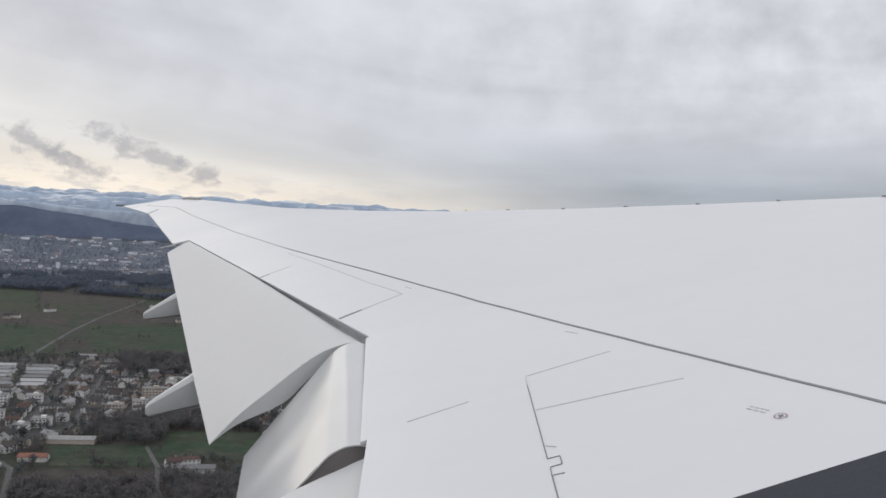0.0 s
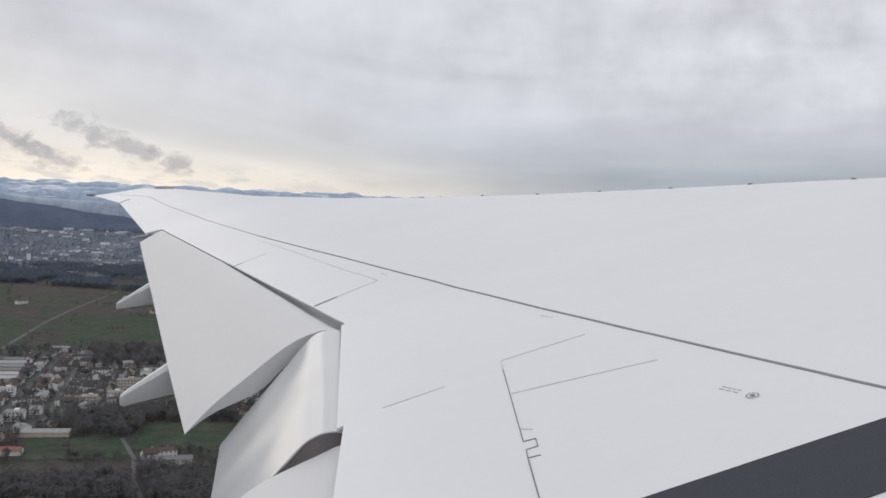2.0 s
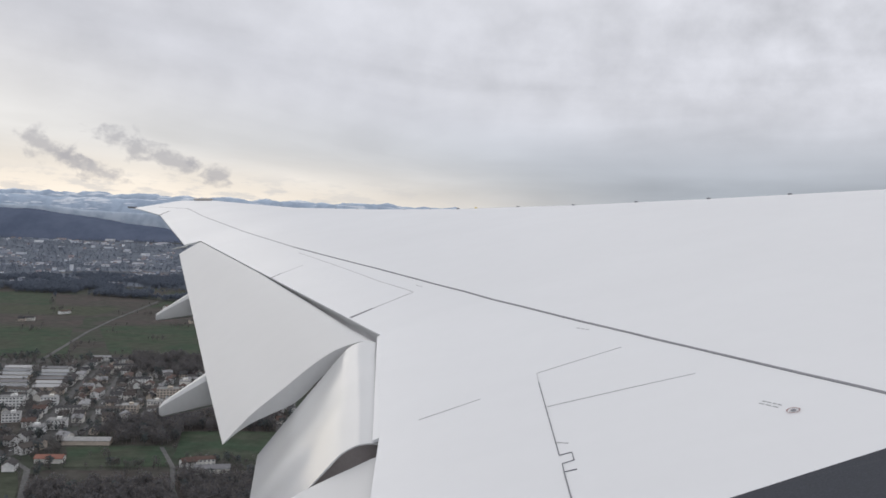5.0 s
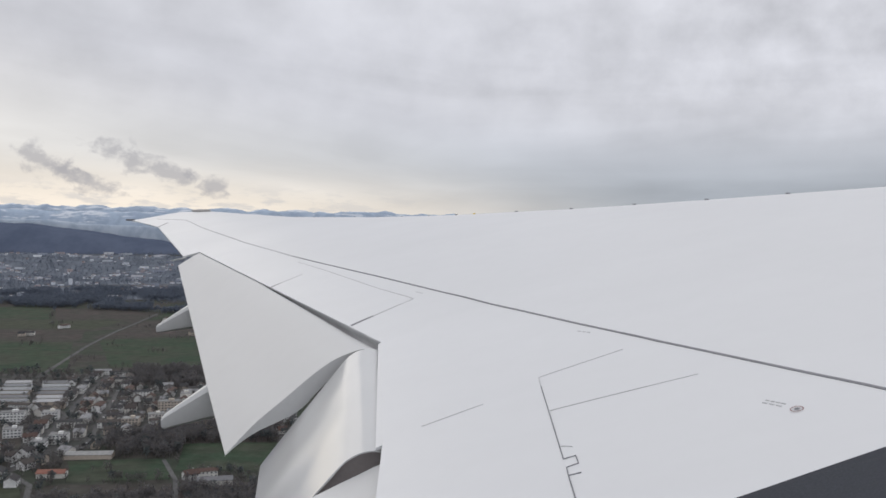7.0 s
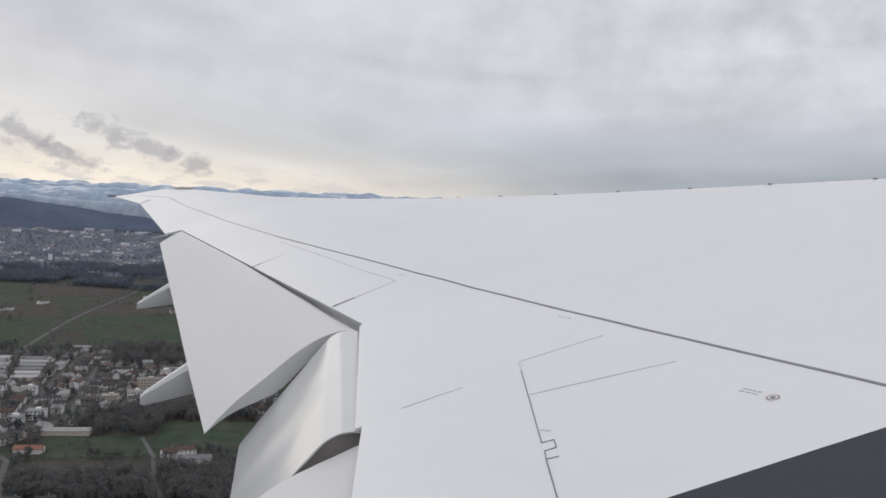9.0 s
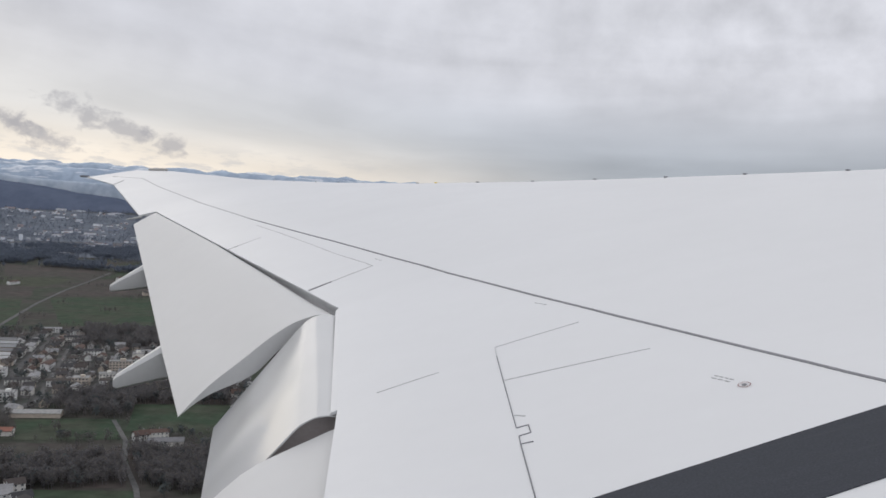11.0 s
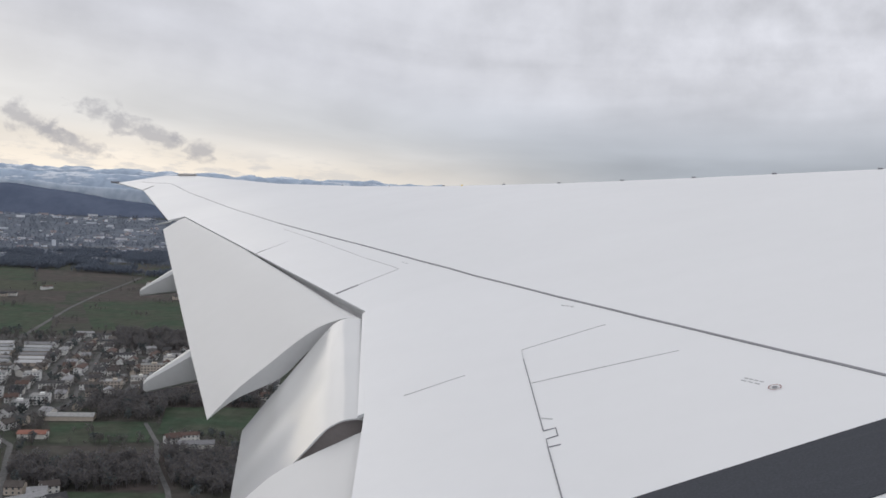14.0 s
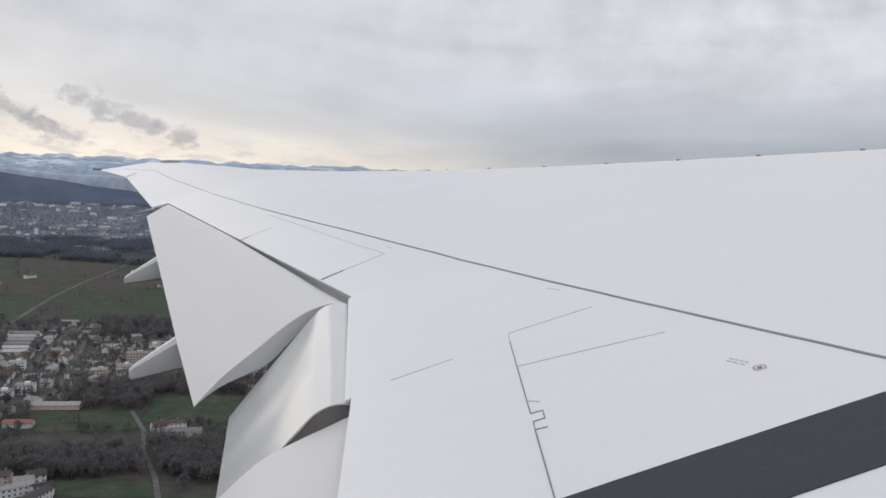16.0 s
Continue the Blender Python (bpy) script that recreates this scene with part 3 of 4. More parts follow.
def edge_lip():
    """The narrow lip behind the fixed trailing edge over the inner flap, widening inboard."""
    verts, n = [], 20
    for k in range(n + 1):
        l = 3.80 + (5.45 - 3.80) * k / n
        ft, zt, fl, zl = chord(l)
        w = 0.030 - 0.012 * k / n
        for df, dz in ((0.0, -0.003), (-w, -0.003 - 0.42 * w), (-w, -0.016 - 0.42 * w), (0.0, -0.02)):
            verts.append(plan(ft + df, l, zt + dz))
    faces = grid_faces(n + 1, 4, True) + [(0, 1, 2, 3), (4 * n + 3, 4 * n + 2, 4 * n + 1, 4 * n)]
    piece("trailing_edge_lip", verts, faces, WHITE, wing)


edge_lip()


def tip_light():
    """The smooth lens housing on the nose of the wing tip."""
    verts, m, n = [], 12, 10
    for k in range(m + 1):
        v = k / m
        s = math.sqrt(max(0.0, 1 - (2 * v - 1) ** 2))
        l = 15.99 + 0.34 * v
        ft, zt, fl, zl = chord(l)
        for j in range(n):
            a = 2 * math.pi * j / n
            verts.append(plan(fl + 0.01 + 0.05 * s * math.cos(a), l, zl + 0.020 + 0.027 * s * math.sin(a)))
    piece("tip_light_housing", verts, grid_faces(m + 1, n, True), LENS, wing, "brownish grey light lens on the wing tip", smooth=True)


tip_light()
v, f = box(0, 0, 0, 0.16, 0.05, 0.035)
p = plan(-2.28, 16.92, 0.02)
piece("tail_light", [(p.x + a, p.y + b, p.z + c) for a, b, c in v], f, SEAL, wing, "small dark tail light at the tip")

# small vortex tabs along the leading edge, one of them yellow
TABS = (14.0, 13.62, 13.2, 12.75, 12.3, 11.85, 11.39, 10.92, 10.47, 10.19, 9.59, 8.88, 8.17, 7.46, 6.77, 6.0)
for i, l in enumerate(TABS):
    ft, zt, fl, zl = chord(l)
    t = 1.0 if l < 10.5 else 0.7
    v, f = box(0, 0, 0, 0.034 * t, 0.016 * t, 0.014 * t)
    p = plan(fl - 0.02, l, zl - 0.006)
    piece("leading_edge_tab", [(p.x + a, p.y + b, p.z + c) for a, b, c in v], f, YELLOW if i == 9 else SEAL, wing, "yellow tab" if i == 9 else "")


def disc(name, f, l, r0, r1, mat, lift):
    n, verts, faces = 28, [], []
    for k in range(n):
        a = 2 * math.pi * k / n
        for r in (r0, r1):
            ff, ll = f + r * math.cos(a), l + r * math.sin(a)
            verts.append(plan(ff, ll, wing_z(ff, ll) + lift))
    for k in range(n):
        a, b = 2 * k, 2 * ((k + 1) % n)
        faces.append((a, a + 1, b + 1, b))
    if r0 < 1e-4:
        faces = [tuple(range(1, 2 * n, 2))]
    return piece(name, verts, faces, mat, wing)


ring = disc("ring_mark", 1.888, 2.692, 0.0195, 0.0230, RED, 0.003)
disc("centre_mark", 1.888, 2.692, 0.0, 0.0095, SEAL, 0.003).parent = ring

# small stencilled lines of writing, too small to read
for f0, l0, f1, l1, n in ((1.862, 2.842, 1.890, 2.753, 4), (1.843, 2.834, 1.871, 2.745, 3), (1.707, 4.352, 1.745, 4.252, 3), (1.19, 6.35, 1.225, 6.245, 2)):
    for k in range(n):
        a, b = k / n, (k + 0.72) / n
        strip("stencil_bar", [(f0 + (f1 - f0) * a, l0 + (l1 - l0) * a), (f0 + (f1 - f0) * b, l0 + (l1 - l0) * b)], 0.0042, INK, 0.002)

# ---------------------------------------------------------------- the land
GROUND_R = 9000


def land(y):
    """Height of the land: flat, then a long slope up to the hills."""
    t = max(0.0, min(1.0, (y - 3250) / 1150))
    return 78 * t * t * (3 - 2 * t)


gv, lines = [], [-3000, -1000, 0, 400, 800, 1200, 1600, 2000, 2400, 2800, *range(3200, 4500, 60), 4500, 5500, 7000, 9000]
for y in lines:
    for i in range(41):
        gv.append((-GROUND_R + GROUND_R * i / 20, y, land(y)))
ground = piece("ground", gv, grid_faces(len(lines), 41), GRASS)
tagged(ground, "winter meadows and soil reaching to the hills", "ground", kind="structure")


def ridge(name, y0, y1, x0, x1, top, mat, rough, seed, label, category, rows=14, cols=220, grain=260):
    """A long hill: top(k) is its crest height where k is x over y."""
    verts = []
    for j in range(rows + 1):
        w = j / rows
        y = y0 + (y1 - y0) * w
        rise = math.sin(min(1, w / 0.8) * math.pi / 2)
        for i in range(cols + 1):
            x = x0 + (x1 - x0) * i / cols
            h = top(x / y1) * rise
            h += rough * rise * noise.fractal(Vector((x / grain + seed, y / grain, seed)), 0.9, 2.0, 6)
            verts.append((x, y, max(h, -20)))
    ob = piece(name, verts, grid_faces(rows + 1, cols + 1), mat, smooth=True)
    tagged(ob, label, category, kind="structure")


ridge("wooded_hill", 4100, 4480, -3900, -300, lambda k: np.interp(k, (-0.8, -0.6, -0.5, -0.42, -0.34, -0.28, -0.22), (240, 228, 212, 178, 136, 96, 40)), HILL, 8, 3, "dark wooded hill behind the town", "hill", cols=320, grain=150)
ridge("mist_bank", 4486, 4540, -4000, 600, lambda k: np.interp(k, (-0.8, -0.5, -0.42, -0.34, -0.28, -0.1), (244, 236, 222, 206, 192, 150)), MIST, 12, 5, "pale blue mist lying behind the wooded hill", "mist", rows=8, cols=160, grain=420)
ridge("foothill", 4560, 4740, -4000, 3800, lambda k: np.interp(k, (-0.8, -0.5, -0.3, -0.1, 0.1, 0.5), (296, 290, 280, 266, 246, 225)), FOOTHILL, 16, 7, "foothills with snow patches, tinted blue by painted haze", "mountain", cols=420)
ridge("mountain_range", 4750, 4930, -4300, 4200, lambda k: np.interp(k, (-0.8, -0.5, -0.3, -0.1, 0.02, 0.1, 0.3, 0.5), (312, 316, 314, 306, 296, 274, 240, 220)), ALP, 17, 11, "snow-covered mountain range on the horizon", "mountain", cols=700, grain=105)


def at_view(k, y):
    """A spot on the land: y metres off, k its sideways share."""
    return k * y, y


def field(corners, mat, lift, label):
    """A plot of land with slightly ragged edges; corners are (k, y)."""
    pts = [Vector((*at_view(k, y), lift)) for k, y in corners]
    edge = []
    for a, b in zip(pts, pts[1:] + pts[:1]):
        for i in range(10):
            p = a.lerp(b, i / 10)
            p.x += 3.0 * noise.noise(p / 40)
            p.y += 3.0 * noise.noise(p / 40 + Vector((9, 0, 0)))
            edge.append(p)
    ob = piece("field", edge, [tuple(range(len(edge)))], mat)
    tagged(ob, label, "field", kind="structure")


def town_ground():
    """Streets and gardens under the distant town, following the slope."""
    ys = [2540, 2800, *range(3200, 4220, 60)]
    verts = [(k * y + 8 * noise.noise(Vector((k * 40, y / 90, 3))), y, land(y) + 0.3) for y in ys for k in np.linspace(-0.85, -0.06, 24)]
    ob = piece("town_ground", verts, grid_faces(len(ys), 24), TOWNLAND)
    tagged(ob, "streets and gardens of the distant town, haze-tinted grey", "ground", kind="structure")


town_ground()
PLOTS = [
    (((-0.80, 1610), (-0.445, 1615), (-0.452, 1300), (-0.80, 1250)), GREEN, "green winter wheat field"),
    (((-0.414, 1660), (-0.29, 1730), (-0.285, 1390), (-0.400, 1340)), GREEN, "green meadow beside the village"),
    (((-0.285, 1730), (-0.15, 1790), (-0.14, 1390), (-0.28, 1395)), OLIVE, "pale green meadow beside the wood"),
    (((-0.80, 1760), (-0.43, 1800), (-0.435, 1640), (-0.80, 1630)), BROWN, "dark ploughed field"),
    (((-0.80, 1900), (-0.385, 1985), (-0.42, 1815), (-0.80, 1775)), OLIVE, "stubble field by the track"),
    (((-0.355, 1990), (-0.15, 2060), (-0.155, 1810), (-0.41, 1690)), BROWN, "brown ploughed field by the track"),
    (((-0.80, 2230), (-0.47, 2250), (-0.47, 1985), (-0.80, 1925)), GREEN, "green field below the woods"),
    (((-0.465, 2240), (-0.34, 2180), (-0.362, 2040), (-0.465, 1990)), BROWN, "brown field below the woods"),
    (((-0.335, 2160), (-0.15, 2170), (-0.15, 2080), (-0.355, 2020)), GREEN, "narrow green field below the woods"),
    (((-0.449, 812), (-0.332, 826), (-0.327, 762), (-0.450, 746)), GREEN, "green paddock beside the halls"),
    (((-0.478, 734), (-0.327, 752), (-0.325, 700), (-0.484, 690)), BROWN, "brown plot beside the wood"),
    (((-0.312, 886), (-0.20, 900), (-0.20, 800), (-0.322, 786)), GREEN, "green meadow behind the farm"),
    (((-0.43, 628), (-0.31, 634), (-0.30, 600), (-0.43, 596)), GREEN, "green strip of meadow below the wood"),
    (((-0.43, 592), (-0.30, 596), (-0.28, 520), (-0.43, 520)), BROWN, "brown ploughed field below the wood"),
    (((-0.62, 905), (-0.505, 915), (-0.505, 850), (-0.62, 840)), BROWN, "bare brown plot"),
    (((-0.70, 722), (-0.505, 730), (-0.510, 640), (-0.70, 640)), OLIVE, "dull green meadow beside the lane"),
]
WOODS = [
    ((-0.372, 1318), (-0.25, 1345), (-0.15, 1375), (-0.15, 1160), (-0.25, 1185), (-0.378, 1180)),
    ((-0.404, 897), (-0.20, 1010), (-0.20, 905), (-0.337, 832), (-0.404, 826)),
    ((-0.320, 745), (-0.255, 720), (-0.15, 790), (-0.15, 630), (-0.315, 640)),
    ((-0.505, 684), (-0.440, 690), (-0.330, 698), (-0.318, 640), (-0.42, 632), (-0.505, 640)),
    ((-0.70, 830), (-0.515, 838), (-0.520, 790), (-0.70, 770)),
]
field(((-0.75, 1245), (-0.378, 1290), (-0.380, 1180), (-0.20, 1155), (-0.20, 985), (-0.404, 880), (-0.52, 770), (-0.75, 760)), GARDEN, 0.06, "dark gardens and yards between the houses")
for points in WOODS:
    field(points, BROWN, 0.07, "leaf-strewn brown woodland floor")
for i, (corners, mat, label) in enumerate(PLOTS):
    field(corners, mat, 0.10 + 0.02 * i, label)


def road(points, width, label):
    pts = [Vector((*at_view(k, y), 0.5)) for k, y in points]
    verts, path = [], []
    for a, b in zip(pts, pts[1:]):
        path += [a.lerp(b, i / 8) for i in range(8)]
    path.append(pts[-1])
    for i, p in enumerate(path):
        d = (path[min(i + 1, len(path) - 1)] - path[max(i - 1, 0)]).normalized()
        side = Vector((-d.y, d.x, 0)) * width / 2
        for q, z in ((p + side * 1.1, 0.1), (p + side, 0.5), (p - side, 0.5), (p - side * 1.1, 0.1)):
            verts.append((q.x, q.y, z))
    ob = piece("road", verts, grid_faces(len(path), 4), ASPHALT)
    tagged(ob, label, "road", kind="structure")


ROADS = [
    ([(-0.486, 1244), (-0.455, 1400), (-0.427, 1576), (-0.395, 1780), (-0.367, 1963), (-0.345, 2150)], 6, "narrow grey country road between fields"),
    ([(-0.478, 880), (-0.465, 941), (-0.436, 1090), (-0.406, 1242), (-0.395, 1300)], 7, "straight grey street between rows of houses"),
    ([(-0.436, 855), (-0.423, 893), (-0.406, 1020), (-0.390, 1154), (-0.386, 1175)], 6, "straight grey street between gardens"),
    ([(-0.365, 905), (-0.358, 960), (-0.325, 1083), (-0.31, 1165)], 6, "grey residential street"),
    ([(-0.70, 770), (-0.524, 783), (-0.458, 848), (-0.40, 905), (-0.338, 930), (-0.244, 1020)], 7, "grey village main street"),
    ([(-0.70, 1010), (-0.55, 1020), (-0.452, 1015), (-0.406, 1020), (-0.345, 1010)], 6, "grey residential street"),
    ([(-0.336, 824), (-0.322, 760), (-0.322, 700), (-0.308, 640), (-0.30, 560)], 4, "narrow grey lane beside the wood"),
    ([(-0.52, 770), (-0.495, 735), (-0.50, 680), (-0.515, 560)], 5, "narrow grey lane"),
    ([(-0.75, 2700), (-0.53, 2760), (-0.434, 3060), (-0.30, 3200), (-0.10, 3200)], 46, "wide pale rail yard beside the town"),
]
for points, width, label in ROADS:
    road(points, width, label)


# ---------------------------------------------------------------- houses
def house_model(wide, deep, high, pitch, storeys, flat=False):
    """A house with its parts, at the origin."""
    home = new("apartment_block" if flat else "house")
    if flat:
        v, f = merge([box(0, 0, -1, wide, deep, high + 1), box(wide * 0.1, 0, high, wide * 0.25, deep * 0.4, 2.4)])
        piece("wall", v, f, PLASTER, home)
        ring = [box(0, sy * (deep / 2 - 0.2), high, wide + 0.3, 0.5, 0.6) for sy in (-1, 1)] + [box(sx * (wide / 2 - 0.2), 0, high, 0.5, deep - 0.6, 0.6) for sx in (-1, 1)]
        v, f = merge([box(0, 0, high + 0.02, wide - 0.8, deep - 0.8, 0.2)] + ring)
        piece("roof", v, f, FLAT, home)
    else:
        rise = deep / 2 * math.tan(radians(pitch))
        a, b = wide / 2, deep / 2
        v = [(-a, -b, -1), (a, -b, -1), (a, b, -1), (-a, b, -1), (-a, -b, high), (a, -b, high), (a, b, high), (-a, b, high), (-a, 0, high + rise), (a, 0, high + rise)]
        f = [(0, 1, 5, 4), (2, 3, 7, 6), (1, 2, 6, 9, 5), (3, 0, 4, 8, 7)]
        piece("wall", v, f, PLASTER, home)
        o, t = 0.7, 0.35
        lo = high - o * math.tan(radians(pitch))
        v = []
        for x in (-a - o, a + o):
            v += [(x, -b - o, lo), (x, 0, high + rise), (x, b + o, lo), (x, b + o, lo + t), (x, 0, high + rise + t), (x, -b - o, lo + t)]
        f = [(0, 1, 7, 6), (1, 2, 8, 7), (2, 3, 9, 8), (3, 4, 10, 9), (4, 5, 11, 10), (5, 0, 6, 11), (0, 5, 4, 3, 2, 1), (6, 7, 8, 9, 10, 11)]
        roof = piece("roof", v, f, TILES, home)
        v, f = box(wide * 0.2, deep * 0.12, high + rise * 0.5, 0.8, 0.8, rise * 0.5 + 1.2)
        piece("chimney", v, f, FLAT, roof)
    step = high / storeys
    n = max(2, int(wide / 3.6))
    pane = mesh_of("window", *box(0, 0, 0, 1.5 if not flat else 2.2, 0.12, 1.35), GLASS)
    for s in (-1, 1):
        for k in range(storeys):
            for i in range(n):
                w = new("window", pane)
                w.parent = home
                w.location = (wide * ((i + 0.5) / n - 0.5), s * deep / 2, step * k + step * 0.35)
    return home


MODELS = [
    (house_model(11, 9, 5.6, 34, 2), "pale plastered house with a dark tiled gable roof", "house"),
    (house_model(13, 10, 6.2, 30, 2), "two-storey plastered house with a brown tiled roof", "house"),
    (house_model(9, 8, 4.6, 42, 1), "small plastered house with a steep dark roof", "house"),
    (house_model(26, 10, 6.6, 17, 2), "long white row of terraced houses with a dark roof", "terraced house"),
    (house_model(26, 13, 13.0, 0, 4, True), "pale flat-roofed apartment block", "apartment block"),
    (house_model(18, 14, 9.5, 0, 3, True), "small white flat-roofed apartment house", "apartment block"),
]
for model, label, category in MODELS:
    tagged(model, label, category, group="village houses" if category != "apartment block" else "apartment blocks")
USED = [False] * len(MODELS)
SPOTS = []


def place_house(kind, x, y, turn):
    model = MODELS[kind][0]
    m = pose(x, y, 0, 0, 0, turn)
    if not USED[kind]:
        USED[kind] = True
        model.matrix_basis = m
    else:
        copy_thing(model, m)
    SPOTS.append((x, y, 16 if kind < 3 else 24))


def free(x, y, gap):
    return all((x - a) ** 2 + (y - b) ** 2 > (gap / 2 + r / 2) ** 2 for a, b, r in SPOTS)


def near_road(x, y, gap):
    for points, width, _ in ROADS:
        for (k0, y0), (k1, y1) in zip(points, points[1:]):
            a, b, p = Vector((k0 * y0, y0)), Vector((k1 * y1, y1)), Vector((x, y))
            t = max(0, min(1, (p - a).dot(b - a) / (b - a).length_squared))
            if (p - a.lerp(b, t)).length < gap + width / 2:
                return True
    return False


def on_plot(x, y):
    for corners, _, _ in PLOTS:
        pts = [at_view(*c) for c in corners]
        inside = False
        for (xa, ya), (xb, yb) in zip(pts, pts[1:] + pts[:1]):
            if (ya > y) != (yb > y) and x < (xb - xa) * (y - ya) / (yb - ya) + xa:
                inside = not inside
        if inside:
            return True
    return False


def in_wood(x, y, slack=0.0):
    for corners in WOODS:
        pts = [at_view(*c) for c in corners]
        inside = False
        wx, wy = x + slack * noise.noise(Vector((x / 26, y / 26, 4))), y + slack * noise.noise(Vector((x / 26, y / 26, 9)))
        for (xa, ya), (xb, yb) in zip(pts, pts[1:] + pts[:1]):
            if (ya > wy) != (yb > wy) and wx < (xb - xa) * (wy - ya) / (yb - ya) + xa:
                inside = not inside
        if inside:
            return True
    return False


rng = random.Random(4)
for k, y, kind, turn in ((-0.515, 962, 4, 15), (-0.545, 985, 4, 100), (-0.47, 985, 5, 15), (-0.515, 900, 5, 20), (-0.46, 880, 5, 12), (-0.345, 985, 5, 20), (-0.33, 1040, 4, 15), (-0.375, 960, 5, 10), (-0.485, 850, 5, 100), (-0.29, 1060, 5, 15), (-0.27, 1100, 4, 12), (-0.31, 1110, 5, 105)):
    place_house(kind, *at_view(k, y), turn)
# houses in rows along both sides of the streets
for points, width, _ in ROADS[1:6]:
    for (k0, y0), (k1, y1) in zip(points, points[1:]):
        a, b = Vector(at_view(k0, y0)), Vector(at_view(k1, y1))
        d = (b - a).normalized()
        heading = math.degrees(math.atan2(d.y, d.x))
        for i in range(int((b - a).length / 17)):
            for side in (-1, 1):
                p = a + d * (17 * i + rng.uniform(4, 10)) + Vector((-d.y, d.x)) * side * (width / 2 + rng.uniform(10, 14))
                if free(p.x, p.y, 15) and not near_road(p.x, p.y, 7) and not on_plot(p.x, p.y) and not in_wood(p.x, p.y) and rng.random() < 0.9:
                    place_house(rng.choice((0, 0, 1, 1, 2, 2, 3)), p.x, p.y, heading + rng.choice((0, 0, 90)) + rng.uniform(-5, 5))
made = 0
for tries in range(9000):
    if made >= 120:
        break
    y = 660 + 590 * rng.random() ** 0.7
    k = -0.64 + 0.46 * rng.random()
    x = k * y
    if (y < 860 and k > -0.50) or (y > 1030 and k < -0.445) or (y > 1250 + 300 * (k + 0.38)) or not free(x, y, 16) or near_road(x, y, 6) or on_plot(x, y) or in_wood(x, y):
        continue
    place_house(rng.choice((0, 0, 1, 1, 2, 2, 3)), x, y, 14 + rng.choice((0, 90)) + rng.uniform(-9, 9))
    made += 1
# farmsteads out in the fields
for k, y in ((-0.505, 1690), (-0.498, 1702), (-0.455, 1830), (-0.335, 1990), (-0.30, 1760), (-0.304, 762), (-0.29, 770), (-0.462, 612), (-0.448, 626), (-0.475, 598), (-0.44, 600), (-0.488, 622), (-0.45, 584)):
    place_house(rng.choice((1, 3)), *at_view(k, y), rng.uniform(0, 90))


def barn(k, y, wide, deep, turn, roof, label):
    x, y = at_view(k, y)
    b = new("barn")
    tagged(b, label, "barn")
    v, f = box(0, 0, -0.5, wide, deep, 5.0)
    piece("wall", v, f, PLASTER, b)
    a, c = wide / 2 + 0.6, deep / 2 + 0.6
    v = [(-a, -c, 4.3), (a, -c, 4.3), (a, c, 4.3), (-a, c, 4.3), (-a, 0, 6.6), (a, 0, 6.6), (-a, -c, 4.6), (a, -c, 4.6), (a, c, 4.6), (-a, c, 4.6), (-a, 0, 6.95), (a, 0, 6.95)]
    f = [(0, 1, 5, 4), (2, 3, 4, 5), (6, 10, 11, 7), (8, 11, 10, 9), (0, 6, 7, 1), (2, 8, 9, 3), (0, 4, 3, 9, 10, 6), (1, 7, 11, 8, 2, 5)]
    piece("roof", v, f, roof, b)
    b.matrix_basis = pose(x, y, 0, 0, 0, turn)
    SPOTS.append((x, y, 40))


barn(-0.425, 826, 46, 13, 8, FLAT, "long grey-roofed hall with white walls")
barn(-0.468, 762, 24, 12, 8, ORANGE, "low hall with a red roof")
barn(-0.275, 752, 30, 13, 14, PALE, "low farm hall with a pale roof")
for row in range(6):
    for col in range(2):
        barn(-0.517 + 0.046 * col + 0.002 * row, 1060 + 25 * row + 4 * col, 40 - 3 * ((row + col) % 3), 13, 10, PALE, "long white workshop hall with a pale sheet roof")


# ---------------------------------------------------------------- cars
CARPAINT = varied("car_paint", [(0.75, 0.75, 0.76), (0.05, 0.05, 0.06), (0.45, 0.46, 0.48), (0.30, 0.04, 0.04), (0.70, 0.70, 0.72), (0.06, 0.09, 0.20)], 0.35)
RUBBER = paint("tyre_rubber", (0.03, 0.03, 0.03), 0.9)


